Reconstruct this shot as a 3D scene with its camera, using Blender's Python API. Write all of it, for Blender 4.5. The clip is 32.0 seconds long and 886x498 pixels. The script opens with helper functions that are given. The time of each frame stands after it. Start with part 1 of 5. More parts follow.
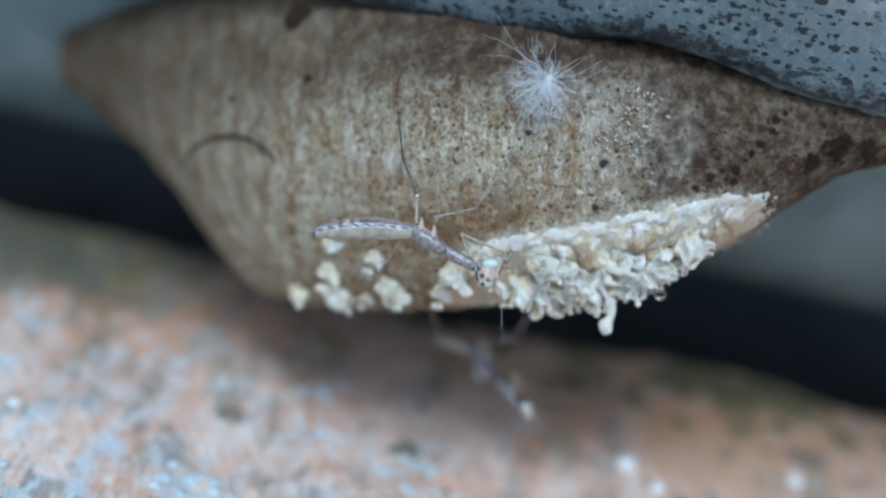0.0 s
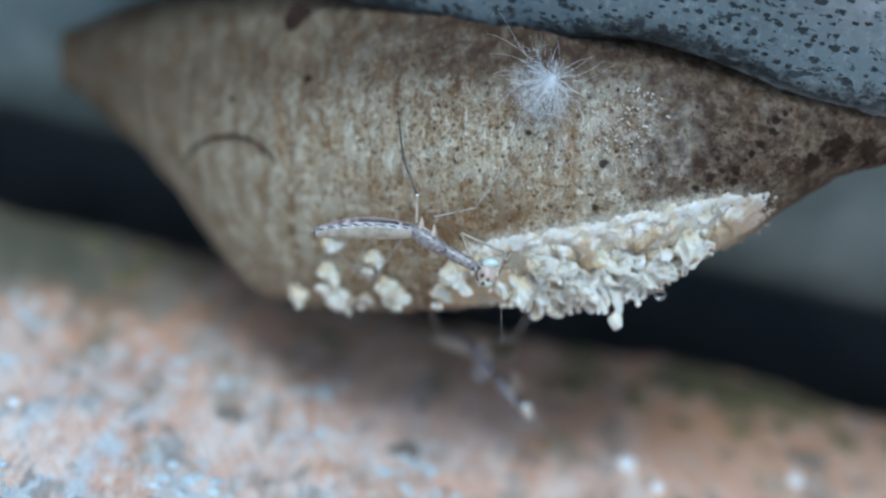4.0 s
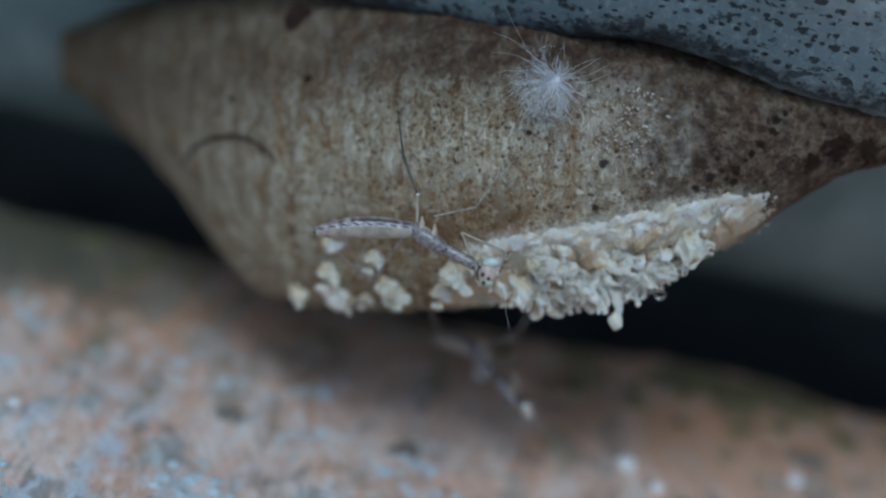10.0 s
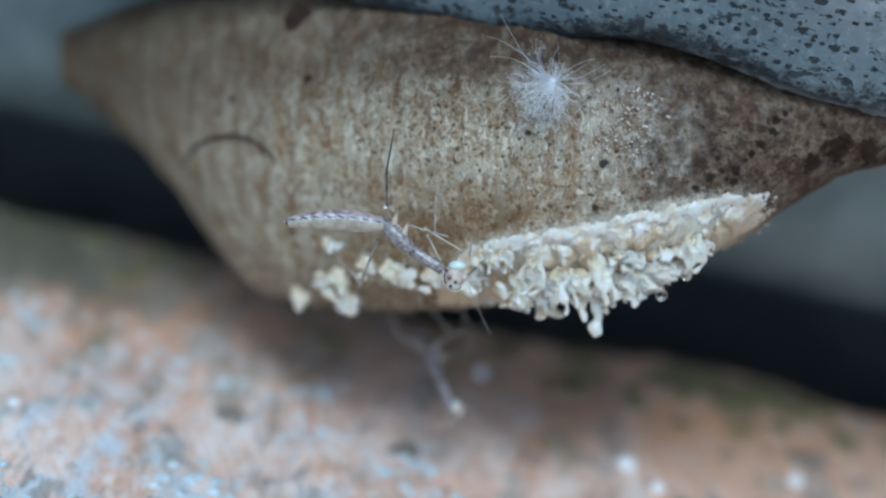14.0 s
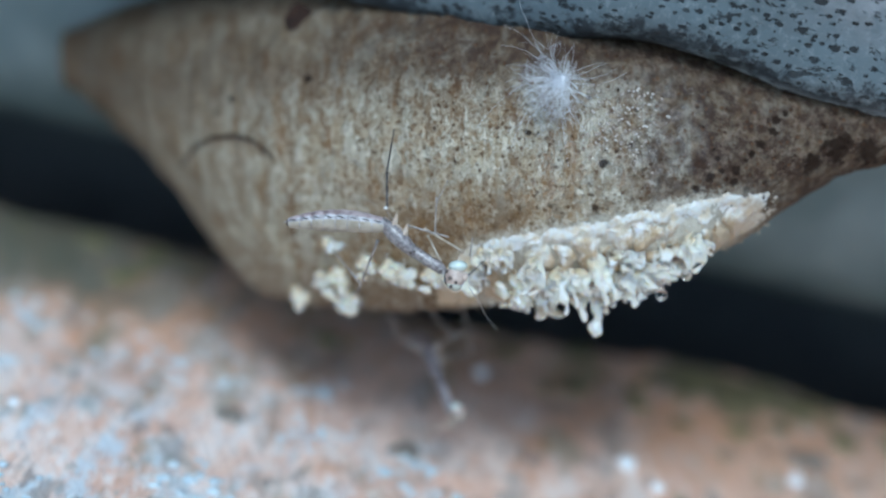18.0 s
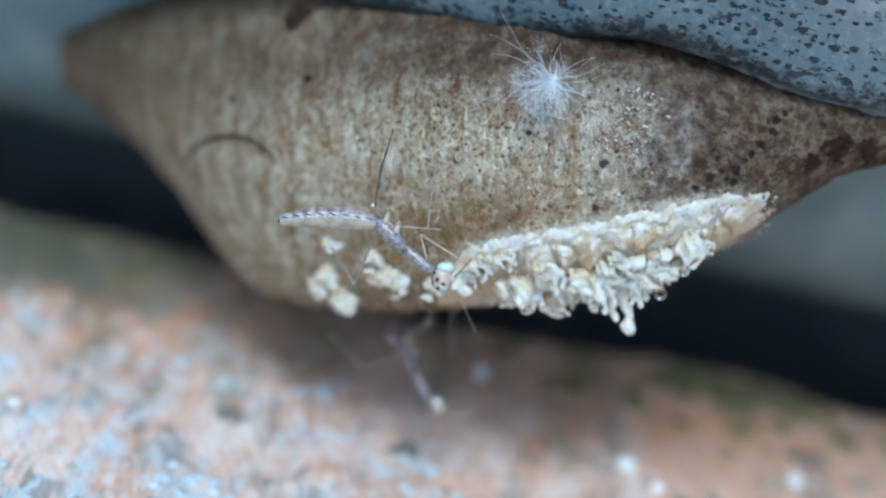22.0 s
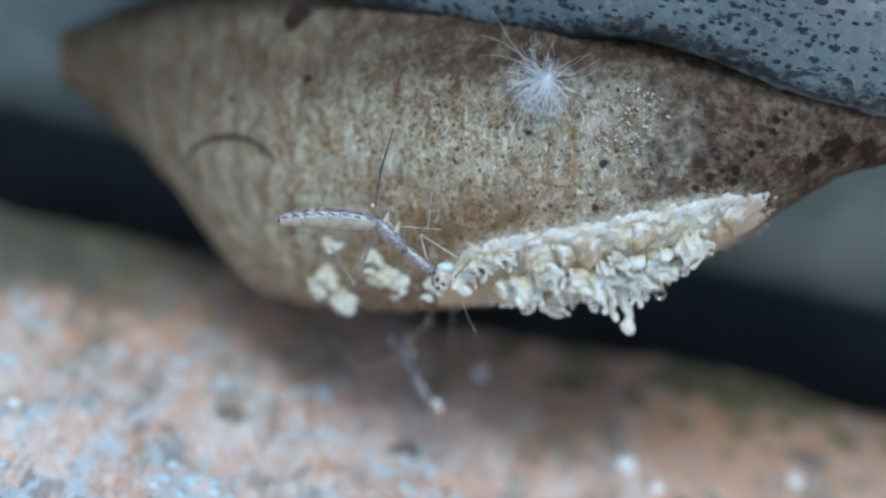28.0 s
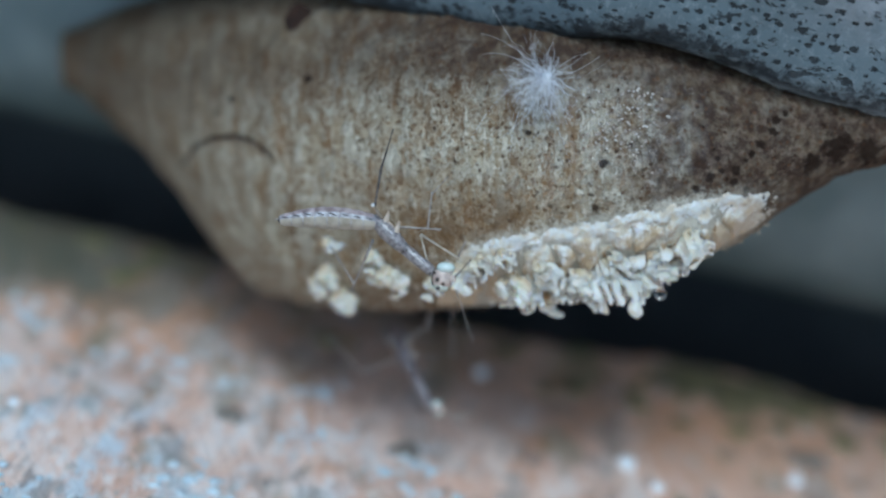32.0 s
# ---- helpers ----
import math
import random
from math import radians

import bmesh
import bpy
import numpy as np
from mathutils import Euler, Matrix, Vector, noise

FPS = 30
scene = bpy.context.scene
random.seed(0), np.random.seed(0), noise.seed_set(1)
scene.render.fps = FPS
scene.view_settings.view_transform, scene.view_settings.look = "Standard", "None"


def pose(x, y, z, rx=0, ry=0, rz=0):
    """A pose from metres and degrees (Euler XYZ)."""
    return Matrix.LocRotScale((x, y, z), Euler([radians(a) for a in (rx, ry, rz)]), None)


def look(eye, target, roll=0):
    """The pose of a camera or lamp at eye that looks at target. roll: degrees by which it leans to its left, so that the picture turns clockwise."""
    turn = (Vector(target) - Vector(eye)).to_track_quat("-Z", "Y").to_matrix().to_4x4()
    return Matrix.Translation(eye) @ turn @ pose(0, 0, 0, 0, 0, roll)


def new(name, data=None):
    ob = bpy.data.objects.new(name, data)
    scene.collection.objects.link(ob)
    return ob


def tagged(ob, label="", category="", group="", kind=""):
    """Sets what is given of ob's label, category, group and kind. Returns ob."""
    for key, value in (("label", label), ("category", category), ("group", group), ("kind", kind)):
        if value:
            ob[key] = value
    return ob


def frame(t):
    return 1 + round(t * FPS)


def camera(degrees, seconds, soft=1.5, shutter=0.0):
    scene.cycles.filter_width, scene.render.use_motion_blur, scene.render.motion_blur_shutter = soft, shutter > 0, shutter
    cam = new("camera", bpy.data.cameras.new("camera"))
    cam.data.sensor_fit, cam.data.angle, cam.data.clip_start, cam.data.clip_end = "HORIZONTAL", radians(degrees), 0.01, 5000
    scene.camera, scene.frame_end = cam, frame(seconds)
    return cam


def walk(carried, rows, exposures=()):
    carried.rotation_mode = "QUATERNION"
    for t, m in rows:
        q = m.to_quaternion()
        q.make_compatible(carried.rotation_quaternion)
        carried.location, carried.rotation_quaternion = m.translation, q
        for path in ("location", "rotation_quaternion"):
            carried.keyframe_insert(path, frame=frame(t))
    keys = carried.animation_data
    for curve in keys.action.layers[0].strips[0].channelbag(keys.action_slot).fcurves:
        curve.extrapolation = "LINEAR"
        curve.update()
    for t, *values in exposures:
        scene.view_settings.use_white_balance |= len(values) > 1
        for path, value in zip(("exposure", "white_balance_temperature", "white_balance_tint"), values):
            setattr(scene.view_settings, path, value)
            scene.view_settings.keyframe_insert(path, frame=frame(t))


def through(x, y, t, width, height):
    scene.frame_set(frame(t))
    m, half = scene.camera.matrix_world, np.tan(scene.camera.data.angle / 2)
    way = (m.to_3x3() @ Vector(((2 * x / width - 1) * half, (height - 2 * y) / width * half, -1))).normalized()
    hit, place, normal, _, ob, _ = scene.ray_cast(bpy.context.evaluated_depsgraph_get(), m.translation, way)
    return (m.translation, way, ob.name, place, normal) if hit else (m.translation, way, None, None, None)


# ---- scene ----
# Lengths below are millimetres; MM turns them into metres.
MM = 0.001
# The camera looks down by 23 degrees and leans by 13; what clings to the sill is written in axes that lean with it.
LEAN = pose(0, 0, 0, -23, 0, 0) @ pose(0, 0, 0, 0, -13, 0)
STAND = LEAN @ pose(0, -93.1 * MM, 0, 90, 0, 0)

cam = camera(26.0, 32.0, 2.2, 0.5)
cam.data.dof.use_dof = True
cam.data.dof.focus_distance = 91.8 * MM
cam.data.dof.aperture_fstop = 17.0
cam.data.dof.aperture_blades = 0
walk(cam, [(0.0, STAND), (32.0, STAND)], [(0.0, -0.06, 5110, -5), (1.0, -0.04, 5110, -5), (2.0, -0.03, 5110, -5), (3.0, -0.02, 5110, -5), (6.0, 0.00, 5110, -5), (7.0, -0.02, 5110, -5), (8.0, -0.03, 5110, -5), (9.0, -0.46, 5110, -5), (10.0, -0.85, 5110, -5), (10.5, -0.69, 5110, -5), (11.0, -0.39, 5110, -5), (11.5, 0.11, 5110, -5), (12.0, 0.61, 5110, -5), (12.5, 0.41, 5110, -5), (13.0, 0.18, 5110, -5), (14.0, -0.09, 5110, -5), (17.0, 0.10, 5110, -5), (18.0, 0.03, 5110, -5), (19.0, -0.02, 5110, -5), (20.0, -0.51, 5110, -5), (20.5, -0.39, 5110, -5), (21.0, -0.09, 5110, -5), (22.0, 0.16, 5110, -5), (23.0, 0.32, 5110, -5), (24.0, -0.24, 5110, -5), (25.0, 0.20, 5110, -5), (28.0, -0.04, 5110, -5), (29.0, -0.06, 5110, -5), (30.0, -0.08, 5110, -5), (31.0, -0.14, 5110, -5), (32.0, -0.24, 5110, -5)])

# ---- daylight under an overcast sky ----
world = bpy.data.worlds.new("overcast_sky")
scene.world = world
world.use_nodes = True
wn = world.node_tree.nodes
sky = wn.new("ShaderNodeTexSky")
sky.sky_type = "NISHITA"
sky.sun_disc = False
sky.sun_elevation = radians(53)
sky.sun_rotation = radians(184)
sky.air_density, sky.dust_density, sky.ozone_density = 1.0, 2.5, 2.0
wn["Background"].inputs["Strength"].default_value = 0.15
world.node_tree.links.new(sky.outputs["Color"], wn["Background"].inputs["Color"])
sun = new("sun", bpy.data.lights.new("sun", "SUN"))
sun.data.energy, sun.data.angle, sun.data.color = 1.4, radians(22), (1.0, 0.98, 0.95)
sun.matrix_basis = look((-0.05, -0.74, 1.0), (0, 0, 0))


# ---- materials ----
class Mat:
    """A small builder of procedural materials in object space."""

    def __init__(self, name, rough=0.6, coat=0.0):
        self.m = bpy.data.materials.new(name)
        self.m.use_nodes = True
        self.t = self.m.node_tree
        self.n = self.t.nodes
        self.bsdf = self.n["Principled BSDF"]
        self.bsdf.inputs["Roughness"].default_value = rough
        self.bsdf.inputs["Coat Weight"].default_value = coat
        self.bsdf.inputs["Coat Roughness"].default_value = 0.15
        self.co = self.n.new("ShaderNodeTexCoord").outputs["Object"]

    def link(self, a, b):
        self.t.links.new(a, b)
        return b

    def scaled(self, s):
        k = self.n.new("ShaderNodeMapping")
        k.inputs["Scale"].default_value = s
        self.link(self.co, k.inputs["Vector"])
        return k.outputs["Vector"]

    def noise(self, per_mm, detail=4.0, rough=0.55, distort=0.0, squash=(1, 1, 1)):
        k = self.n.new("ShaderNodeTexNoise")
        k.inputs["Scale"].default_value = 1000.0 * per_mm
        k.inputs["Detail"].default_value = detail
        k.inputs["Roughness"].default_value = rough
        k.inputs["Distortion"].default_value = distort
        self.link(self.scaled(squash), k.inputs["Vector"])
        return k.outputs["Fac"]

    def cells(self, per_mm, squash=(1, 1, 1), random=1.0):
        k = self.n.new("ShaderNodeTexVoronoi")
        k.inputs["Scale"].default_value = 1000.0 * per_mm
        k.inputs["Randomness"].default_value = random
        self.link(self.scaled(squash), k.inputs["Vector"])
        return k

    def axis(self, i, lo, hi):
        k = self.n.new("ShaderNodeSeparateXYZ")
        self.link(self.co, k.inputs[0])
        return self.ramp(k.outputs[i], lo * MM, hi * MM)

    def stored(self, name, lo, hi):
        k = self.n.new("ShaderNodeAttribute")
        k.attribute_name = name
        return self.ramp(k.outputs["Fac"], lo * MM, hi * MM)

    def ramp(self, fac, lo, hi):
        k = self.n.new("ShaderNodeMapRange")
        k.interpolation_type = "SMOOTHSTEP"
        k.inputs["From Min"].default_value, k.inputs["From Max"].default_value = lo, hi
        self.link(fac, k.inputs["Value"])
        return k.outputs["Result"]

    def calc(self, op, a, b):
        k = self.n.new("ShaderNodeMath")
        k.operation = op
        for i, v in enumerate((a, b)):
            if isinstance(v, (int, float)):
                k.inputs[i].default_value = v
            else:
                self.link(v, k.inputs[i])
        return k.outputs[0]

    def mix(self, fac, a, b):
        k = self.n.new("ShaderNodeMix")
        k.data_type = "RGBA"
        for sock, v in (("Factor", fac), ("A", a), ("B", b)):
            s = [q for q in k.inputs if q.name == sock and (q.type == "RGBA") == (sock != "Factor")][0]
            if isinstance(v, tuple):
                s.default_value = (*v, 1.0)
            elif isinstance(v, (int, float)):
                s.default_value = v
            else:
                self.link(v, s)
        return [q for q in k.outputs if q.type == "RGBA"][0]

    def near(self, spots, ragged, rough=4.5):
        """One inside any of the spots (x, z, radius in millimetres, seen along y), with a ragged rim."""
        k = self.n.new("ShaderNodeSeparateXYZ")
        self.link(self.co, k.inputs[0])
        out = None
        for x, z, r in spots:
            dx = self.calc("POWER", self.calc("SUBTRACT", k.outputs[0], x * MM), 2.0)
            dz = self.calc("POWER", self.calc("SUBTRACT", k.outputs[2], z * MM), 2.0)
            d = self.calc("DIVIDE", self.calc("SQRT", self.calc("ADD", dx, dz), 0.0), r * MM)
            d = self.calc("ADD", d, self.calc("MULTIPLY", self.calc("SUBTRACT", ragged, 0.5), rough))
            s = self.calc("SUBTRACT", 1.0, self.ramp(d, 0.6, 1.25))
            out = s if out is None else self.calc("MAXIMUM", out, s)
        return out

    def random(self):
        return self.n.new("ShaderNodeObjectInfo").outputs["Random"]

    def colour(self, c):
        if isinstance(c, tuple):
            self.bsdf.inputs["Base Color"].default_value = (*c, 1.0)
        else:
            self.link(c, self.bsdf.inputs["Base Color"])
        return self

    def bump(self, height, mm, strength=1.0):
        k = self.n.new("ShaderNodeBump")
        k.inputs["Distance"].default_value = mm * MM
        k.inputs["Strength"].default_value = strength
        self.link(height, k.inputs["Height"])
        if self.bsdf.inputs["Normal"].is_linked:
            self.link(self.bsdf.inputs["Normal"].links[0].from_socket, k.inputs["Normal"])
        self.link(k.outputs["Normal"], self.bsdf.inputs["Normal"])
        return self

    def glow_through(self, share, tint=None):
        """Thin tissue: part of the light passes."""
        k = self.n.new("ShaderNodeBsdfTranslucent")
        src = self.bsdf.inputs["Base Color"]
        if tint:
            k.inputs["Color"].default_value = (*tint, 1.0)
        elif src.is_linked:
            self.link(src.links[0].from_socket, k.inputs["Color"])
        else:
            k.inputs["Color"].default_value = src.default_value
        m = self.n.new("ShaderNodeMixShader")
        m.inputs[0].default_value = share
        self.link(self.bsdf.outputs[0], m.inputs[1])
        self.link(k.outputs[0], m.inputs[2])
        self.link(m.outputs[0], self.n["Material Output"].inputs["Surface"])
        return self


def foam_shell():
    q = Mat("tan_foam_shell", 0.7, 0.15)
    q.bsdf.inputs["Specular IOR Level"].default_value = 0.2
    broad = q.noise(0.25, 3, 0.6)
    blot = q.noise(1.0, 5, 0.65, 0.15, (1.2, 1.0, 0.7))
    grain = q.noise(4.2, 4, 0.65, 0.1)
    streak = q.noise(0.75, 5, 0.62, 0.5, (1.8, 0.5, 0.38))
    c = q.mix(q.ramp(grain, 0.38, 0.60), (0.218, 0.137, 0.071), (0.456, 0.369, 0.252))
    c = q.mix(q.calc("MULTIPLY", q.ramp(blot, 0.47, 0.61), 0.85), c, (0.581, 0.519, 0.398))
    c = q.mix(q.calc("MULTIPLY", q.ramp(streak, 0.52, 0.66), 0.75), c, (0.252, 0.140, 0.053))
    c = q.mix(q.calc("MULTIPLY", q.ramp(broad, 0.42, 0.62), 0.25), c, (0.563, 0.470, 0.301))
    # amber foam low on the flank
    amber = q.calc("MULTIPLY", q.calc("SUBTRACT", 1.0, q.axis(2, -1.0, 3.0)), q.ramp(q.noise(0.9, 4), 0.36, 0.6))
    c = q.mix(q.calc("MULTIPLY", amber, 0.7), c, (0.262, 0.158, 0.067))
    # browner bottom edge, with the underside's shade mixed into the colour
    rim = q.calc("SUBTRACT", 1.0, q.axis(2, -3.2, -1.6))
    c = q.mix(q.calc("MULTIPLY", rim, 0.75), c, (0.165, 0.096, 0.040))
    # bleached grey towards the deep end, blotched with brown
    c = q.mix(q.calc("MULTIPLY", q.calc("SUBTRACT", 1.0, q.axis(0, -14.0, -5.0)), 0.65), c, q.mix(q.ramp(streak, 0.40, 0.64), (0.300, 0.255, 0.185), (0.195, 0.147, 0.092)))
    mottle = q.calc("MULTIPLY", q.ramp(q.noise(0.42, 4, 0.6, 0.2, (1.2, 0.8, 0.8)), 0.54, 0.66), q.calc("SUBTRACT", 1.0, q.axis(0, -11.0, -4.0)))
    c = q.mix(q.calc("MULTIPLY", mottle, 0.6), c, (0.178, 0.120, 0.062))
    # short brown streaks that follow the ribs
    ribs = q.ramp(q.noise(0.62, 4, 0.55, 0.25, (2.6, 0.6, 0.55)), 0.60, 0.67)
    c = q.mix(q.calc("MULTIPLY", q.calc("MULTIPLY", ribs, q.calc("SUBTRACT", 1.0, q.axis(0, 3.0, 10.0))), 0.8), c, (0.199, 0.101, 0.035))
    wave = q.n.new("ShaderNodeTexWave")
    wave.inputs["Scale"].default_value, wave.inputs["Distortion"].default_value = 217.0, 4.5
    wave.inputs["Detail"].default_value, wave.inputs["Detail Scale"].default_value = 3.0, 2.5
    q.link(q.scaled((1.0, 0.0, 0.10)), wave.inputs["Vector"])
    seam = q.calc("MULTIPLY", q.ramp(wave.outputs["Fac"], 0.84, 0.97), q.ramp(q.noise(0.9, 4, 0.6, 0.0, (1.5, 1.0, 0.95)), 0.51, 0.60))
    seam = q.calc("MULTIPLY", seam, q.calc("MULTIPLY", q.calc("SUBTRACT", 1.0, q.axis(0, 4.0, 9.0)), q.calc("SUBTRACT", 1.0, q.axis(2, 7.0, 11.0))))
    # the brown end near the sill, and the sill's shade darkened into the upper flank
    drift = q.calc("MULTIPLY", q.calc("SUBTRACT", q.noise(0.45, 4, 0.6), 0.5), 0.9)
    brown_shade = q.calc("MULTIPLY", q.ramp(q.calc("ADD", q.axis(0, 1.8, 15.5), drift), 0.2, 0.85), q.axis(2, -1.0, 3.4))
    brown_shade = q.calc("MAXIMUM", brown_shade, q.calc("MULTIPLY", q.axis(2, 4.8, 9.6), q.calc("ADD", 0.64, q.calc("MULTIPLY", q.axis(0, -10.0, 3.0), 0.36))))
    brown_shade = q.calc("MAXIMUM", brown_shade, q.calc("MULTIPLY", q.calc("MULTIPLY", q.axis(0, 9.0, 13.5), q.axis(2, 2.2, 5.5)), 0.95))
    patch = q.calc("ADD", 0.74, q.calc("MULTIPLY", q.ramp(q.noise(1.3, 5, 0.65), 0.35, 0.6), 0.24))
    c = q.mix(q.calc("MULTIPLY", brown_shade, patch), c, (0.050, 0.028, 0.018))
    # white froth: fine flecks and threads, thickest past the middle
    fleck = q.calc("MULTIPLY", q.ramp(q.noise(3.3, 5, 0.75, 0.2, (1.0, 1.0, 0.75)), 0.47, 0.57), q.calc("MULTIPLY", q.axis(0, -15.0, -5.0), q.calc("SUBTRACT", 1.0, q.ramp(q.calc("ADD", q.axis(0, 4.0, 15.0), drift), 0.2, 0.85))))
    fleck = q.calc("MULTIPLY", fleck, q.calc("SUBTRACT", 1.0, q.axis(2, 5.5, 9.5)))
    fleck = q.calc("MULTIPLY", fleck, q.calc("ADD", 0.25, q.calc("MULTIPLY", q.ramp(blot, 0.42, 0.58), 0.75)))
    c = q.mix(q.calc("MULTIPLY", fleck, 0.85), c, (0.750, 0.675, 0.535))
    lilac = q.calc("MULTIPLY", q.ramp(q.noise(2.2, 5, 0.7, 0.2), 0.50, 0.62), q.axis(0, 4.0, 10.0))
    c = q.mix(q.calc("MULTIPLY", lilac, 0.32), c, (0.300, 0.225, 0.165))
    marks = q.calc("MULTIPLY", q.ramp(q.noise(0.75, 5, 0.65, 1.0, (1.2, 1, 0.8)), 0.62, 0.70), q.axis(0, 10.0, 17.0))
    c = q.mix(q.calc("MULTIPLY", marks, 0.5), c, (0.044, 0.022, 0.011))
    # old gum where the case runs out on the sill, and a few dark scars
    gum = q.near(((19.3, 5.0, 0.75), (18.0, 4.1, 0.5), (20.9, 4.75, 0.6), (14.2, 3.85, 0.3), (15.0, 4.6, 0.2), (15.4, 5.1, 0.22), (16.0, 5.7, 0.24), (16.2, 6.25, 0.22), (16.7, 6.6, 0.16), (14.7, 4.3, 0.15), (7.7, 4.1, 0.24), (4.1, 5.6, 0.16), (7.4, 2.0, 0.3), (-6.9, 8.7, 0.22), (-11.2, 7.9, 0.16), (-12.0, 7.2, 0.15), (12.2, 2.9, 0.22), (12.9, 3.4, 0.25), (13.1, 4.8, 0.15), (13.3, 4.35, 0.14), (13.5, 3.8, 0.16), (14.1, 3.2, 0.2), (14.8, 2.85, 0.18), (15.6, 2.5, 0.16)), q.noise(1.9, 5, 0.7), 3.2)
    c = q.mix(q.calc("MULTIPLY", gum, 0.93), c, (0.018, 0.008, 0.003))
    # pores: uneven brown pits, most of them past the middle
    gate = q.calc("MULTIPLY", q.ramp(q.noise(0.5, 3), 0.30, 0.50), q.axis(0, -14.0, -2.0))
    ragged = q.calc("MULTIPLY", q.noise(3.4, 5, 0.75, 0.3), 0.95)
    pores = q.cells(2.5)
    pit = q.calc("MULTIPLY", q.calc("SUBTRACT", 1.0, q.ramp(q.calc("ADD", pores.outputs["Distance"], ragged), 0.60, 0.76)), gate)
    mid = q.cells(1.5)
    pick = q.n.new("ShaderNodeSeparateColor")
    q.link(mid.outputs["Color"], pick.inputs[0])
    hole = q.calc("MULTIPLY", q.calc("SUBTRACT", 1.0, q.ramp(q.calc("ADD", mid.outputs["Distance"], ragged), 0.54, 0.66)), q.calc("MULTIPLY", q.ramp(pick.outputs[0], 0.35, 0.5), q.axis(0, -4.0, 8.0)))
    c = q.mix(q.calc("MULTIPLY", q.calc("MULTIPLY", pit, q.calc("SUBTRACT", 1.0, gum)), 0.8), c, (0.131, 0.065, 0.030))
    c = q.mix(q.calc("MULTIPLY", hole, 0.8), c, (0.068, 0.032, 0.016))
    c = q.mix(q.calc("MULTIPLY", seam, 0.6), c, (0.17, 0.092, 0.04))
    # honey-brown foam between the ribs above the band
    honey = q.calc("MULTIPLY", q.calc("MULTIPLY", q.axis(0, -7.0, -2.0), q.calc("SUBTRACT", 1.0, q.axis(0, 4.0, 9.0))), q.calc("MULTIPLY", q.calc("SUBTRACT", 1.0, q.axis(2, 1.0, 4.5)), q.axis(2, -1.0, 0.6)))
    c = q.mix(q.calc("MULTIPLY", honey, q.calc("MULTIPLY", q.ramp(q.noise(0.9, 5, 0.65, 0.3, (1.3, 1, 0.8)), 0.38, 0.58), 0.8)), c, (0.218, 0.120, 0.045))
    # chalky patches low on the deep flank
    chalk = q.calc("MULTIPLY", q.calc("SUBTRACT", 1.0, q.axis(0, -7.0, -2.0)), q.calc("MULTIPLY", q.calc("SUBTRACT", 1.0, q.axis(2, 0.5, 3.5)), q.axis(2, -2.9, -1.8)))
    c = q.mix(q.calc("MULTIPLY", chalk, q.ramp(q.noise(0.8, 5, 0.65), 0.46, 0.62)), c, (0.533, 0.470, 0.344))
    # pale froth that thins out above the lower band
    k = q.n.new("ShaderNodeSeparateXYZ")
    q.link(q.co, k.inputs[0])
    above = q.calc("SUBTRACT", k.outputs[2], q.calc("ADD", -0.25 * MM, q.calc("MULTIPLY", k.outputs[0], 0.19)))
    above = q.calc("ADD", above, q.calc("MULTIPLY", q.calc("SUBTRACT", q.noise(2.4, 5, 0.75), 0.5), 2.2 * MM))
    froth = q.calc("MULTIPLY", q.calc("SUBTRACT", 1.0, q.ramp(above, 0.05 * MM, 0.8 * MM)), q.calc("MULTIPLY", q.axis(0, 0.0, 3.0), q.calc("SUBTRACT", 1.0, q.axis(0, 12.0, 16.0))))
    c = q.mix(q.calc("MULTIPLY", froth, 0.8), c, (0.757, 0.701, 0.575))
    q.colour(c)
    # wet, glinting film right of the middle
    wet = q.calc("MULTIPLY", q.calc("MULTIPLY", q.axis(0, 1.0, 6.0), q.calc("SUBTRACT", 1.0, q.axis(0, 10.5, 14.0))), q.calc("MULTIPLY", q.axis(2, 1.5, 4.0), q.calc("SUBTRACT", 1.0, q.axis(2, 7.0, 9.5))))
    film = q.calc("MULTIPLY", wet, q.ramp(q.noise(1.6, 4), 0.44, 0.54))
    q.link(film, q.bsdf.inputs["Coat Weight"])
    q.bsdf.inputs["Coat Roughness"].default_value = 0.08
    q.bsdf.inputs["Coat IOR"].default_value = 1.8
    q.bump(q.noise(0.8, 3), 0.12)
    q.bump(q.calc("SUBTRACT", grain, q.calc("MULTIPLY", pit, 0.35)), 0.20)
    q.bump(hole, -0.05)
    q.bump(fleck, 0.04)
    q.link(q.bsdf.inputs["Normal"].links[0].from_socket, q.bsdf.inputs["Coat Normal"])
    return q.m


EXITS = ((11.65, 0.46, 0.26), (12.5, 0.62, 0.28), (10.55, 0.05, 0.22), (9.65, -0.54, 0.3), (8.2, -0.38, 0.26), (3.5, -0.7, 0.5), (5.1, -1.3, 0.35), (6.6, -1.0, 0.3), (2.0, -1.2, 0.4), (13.2, 1.1, 0.18))


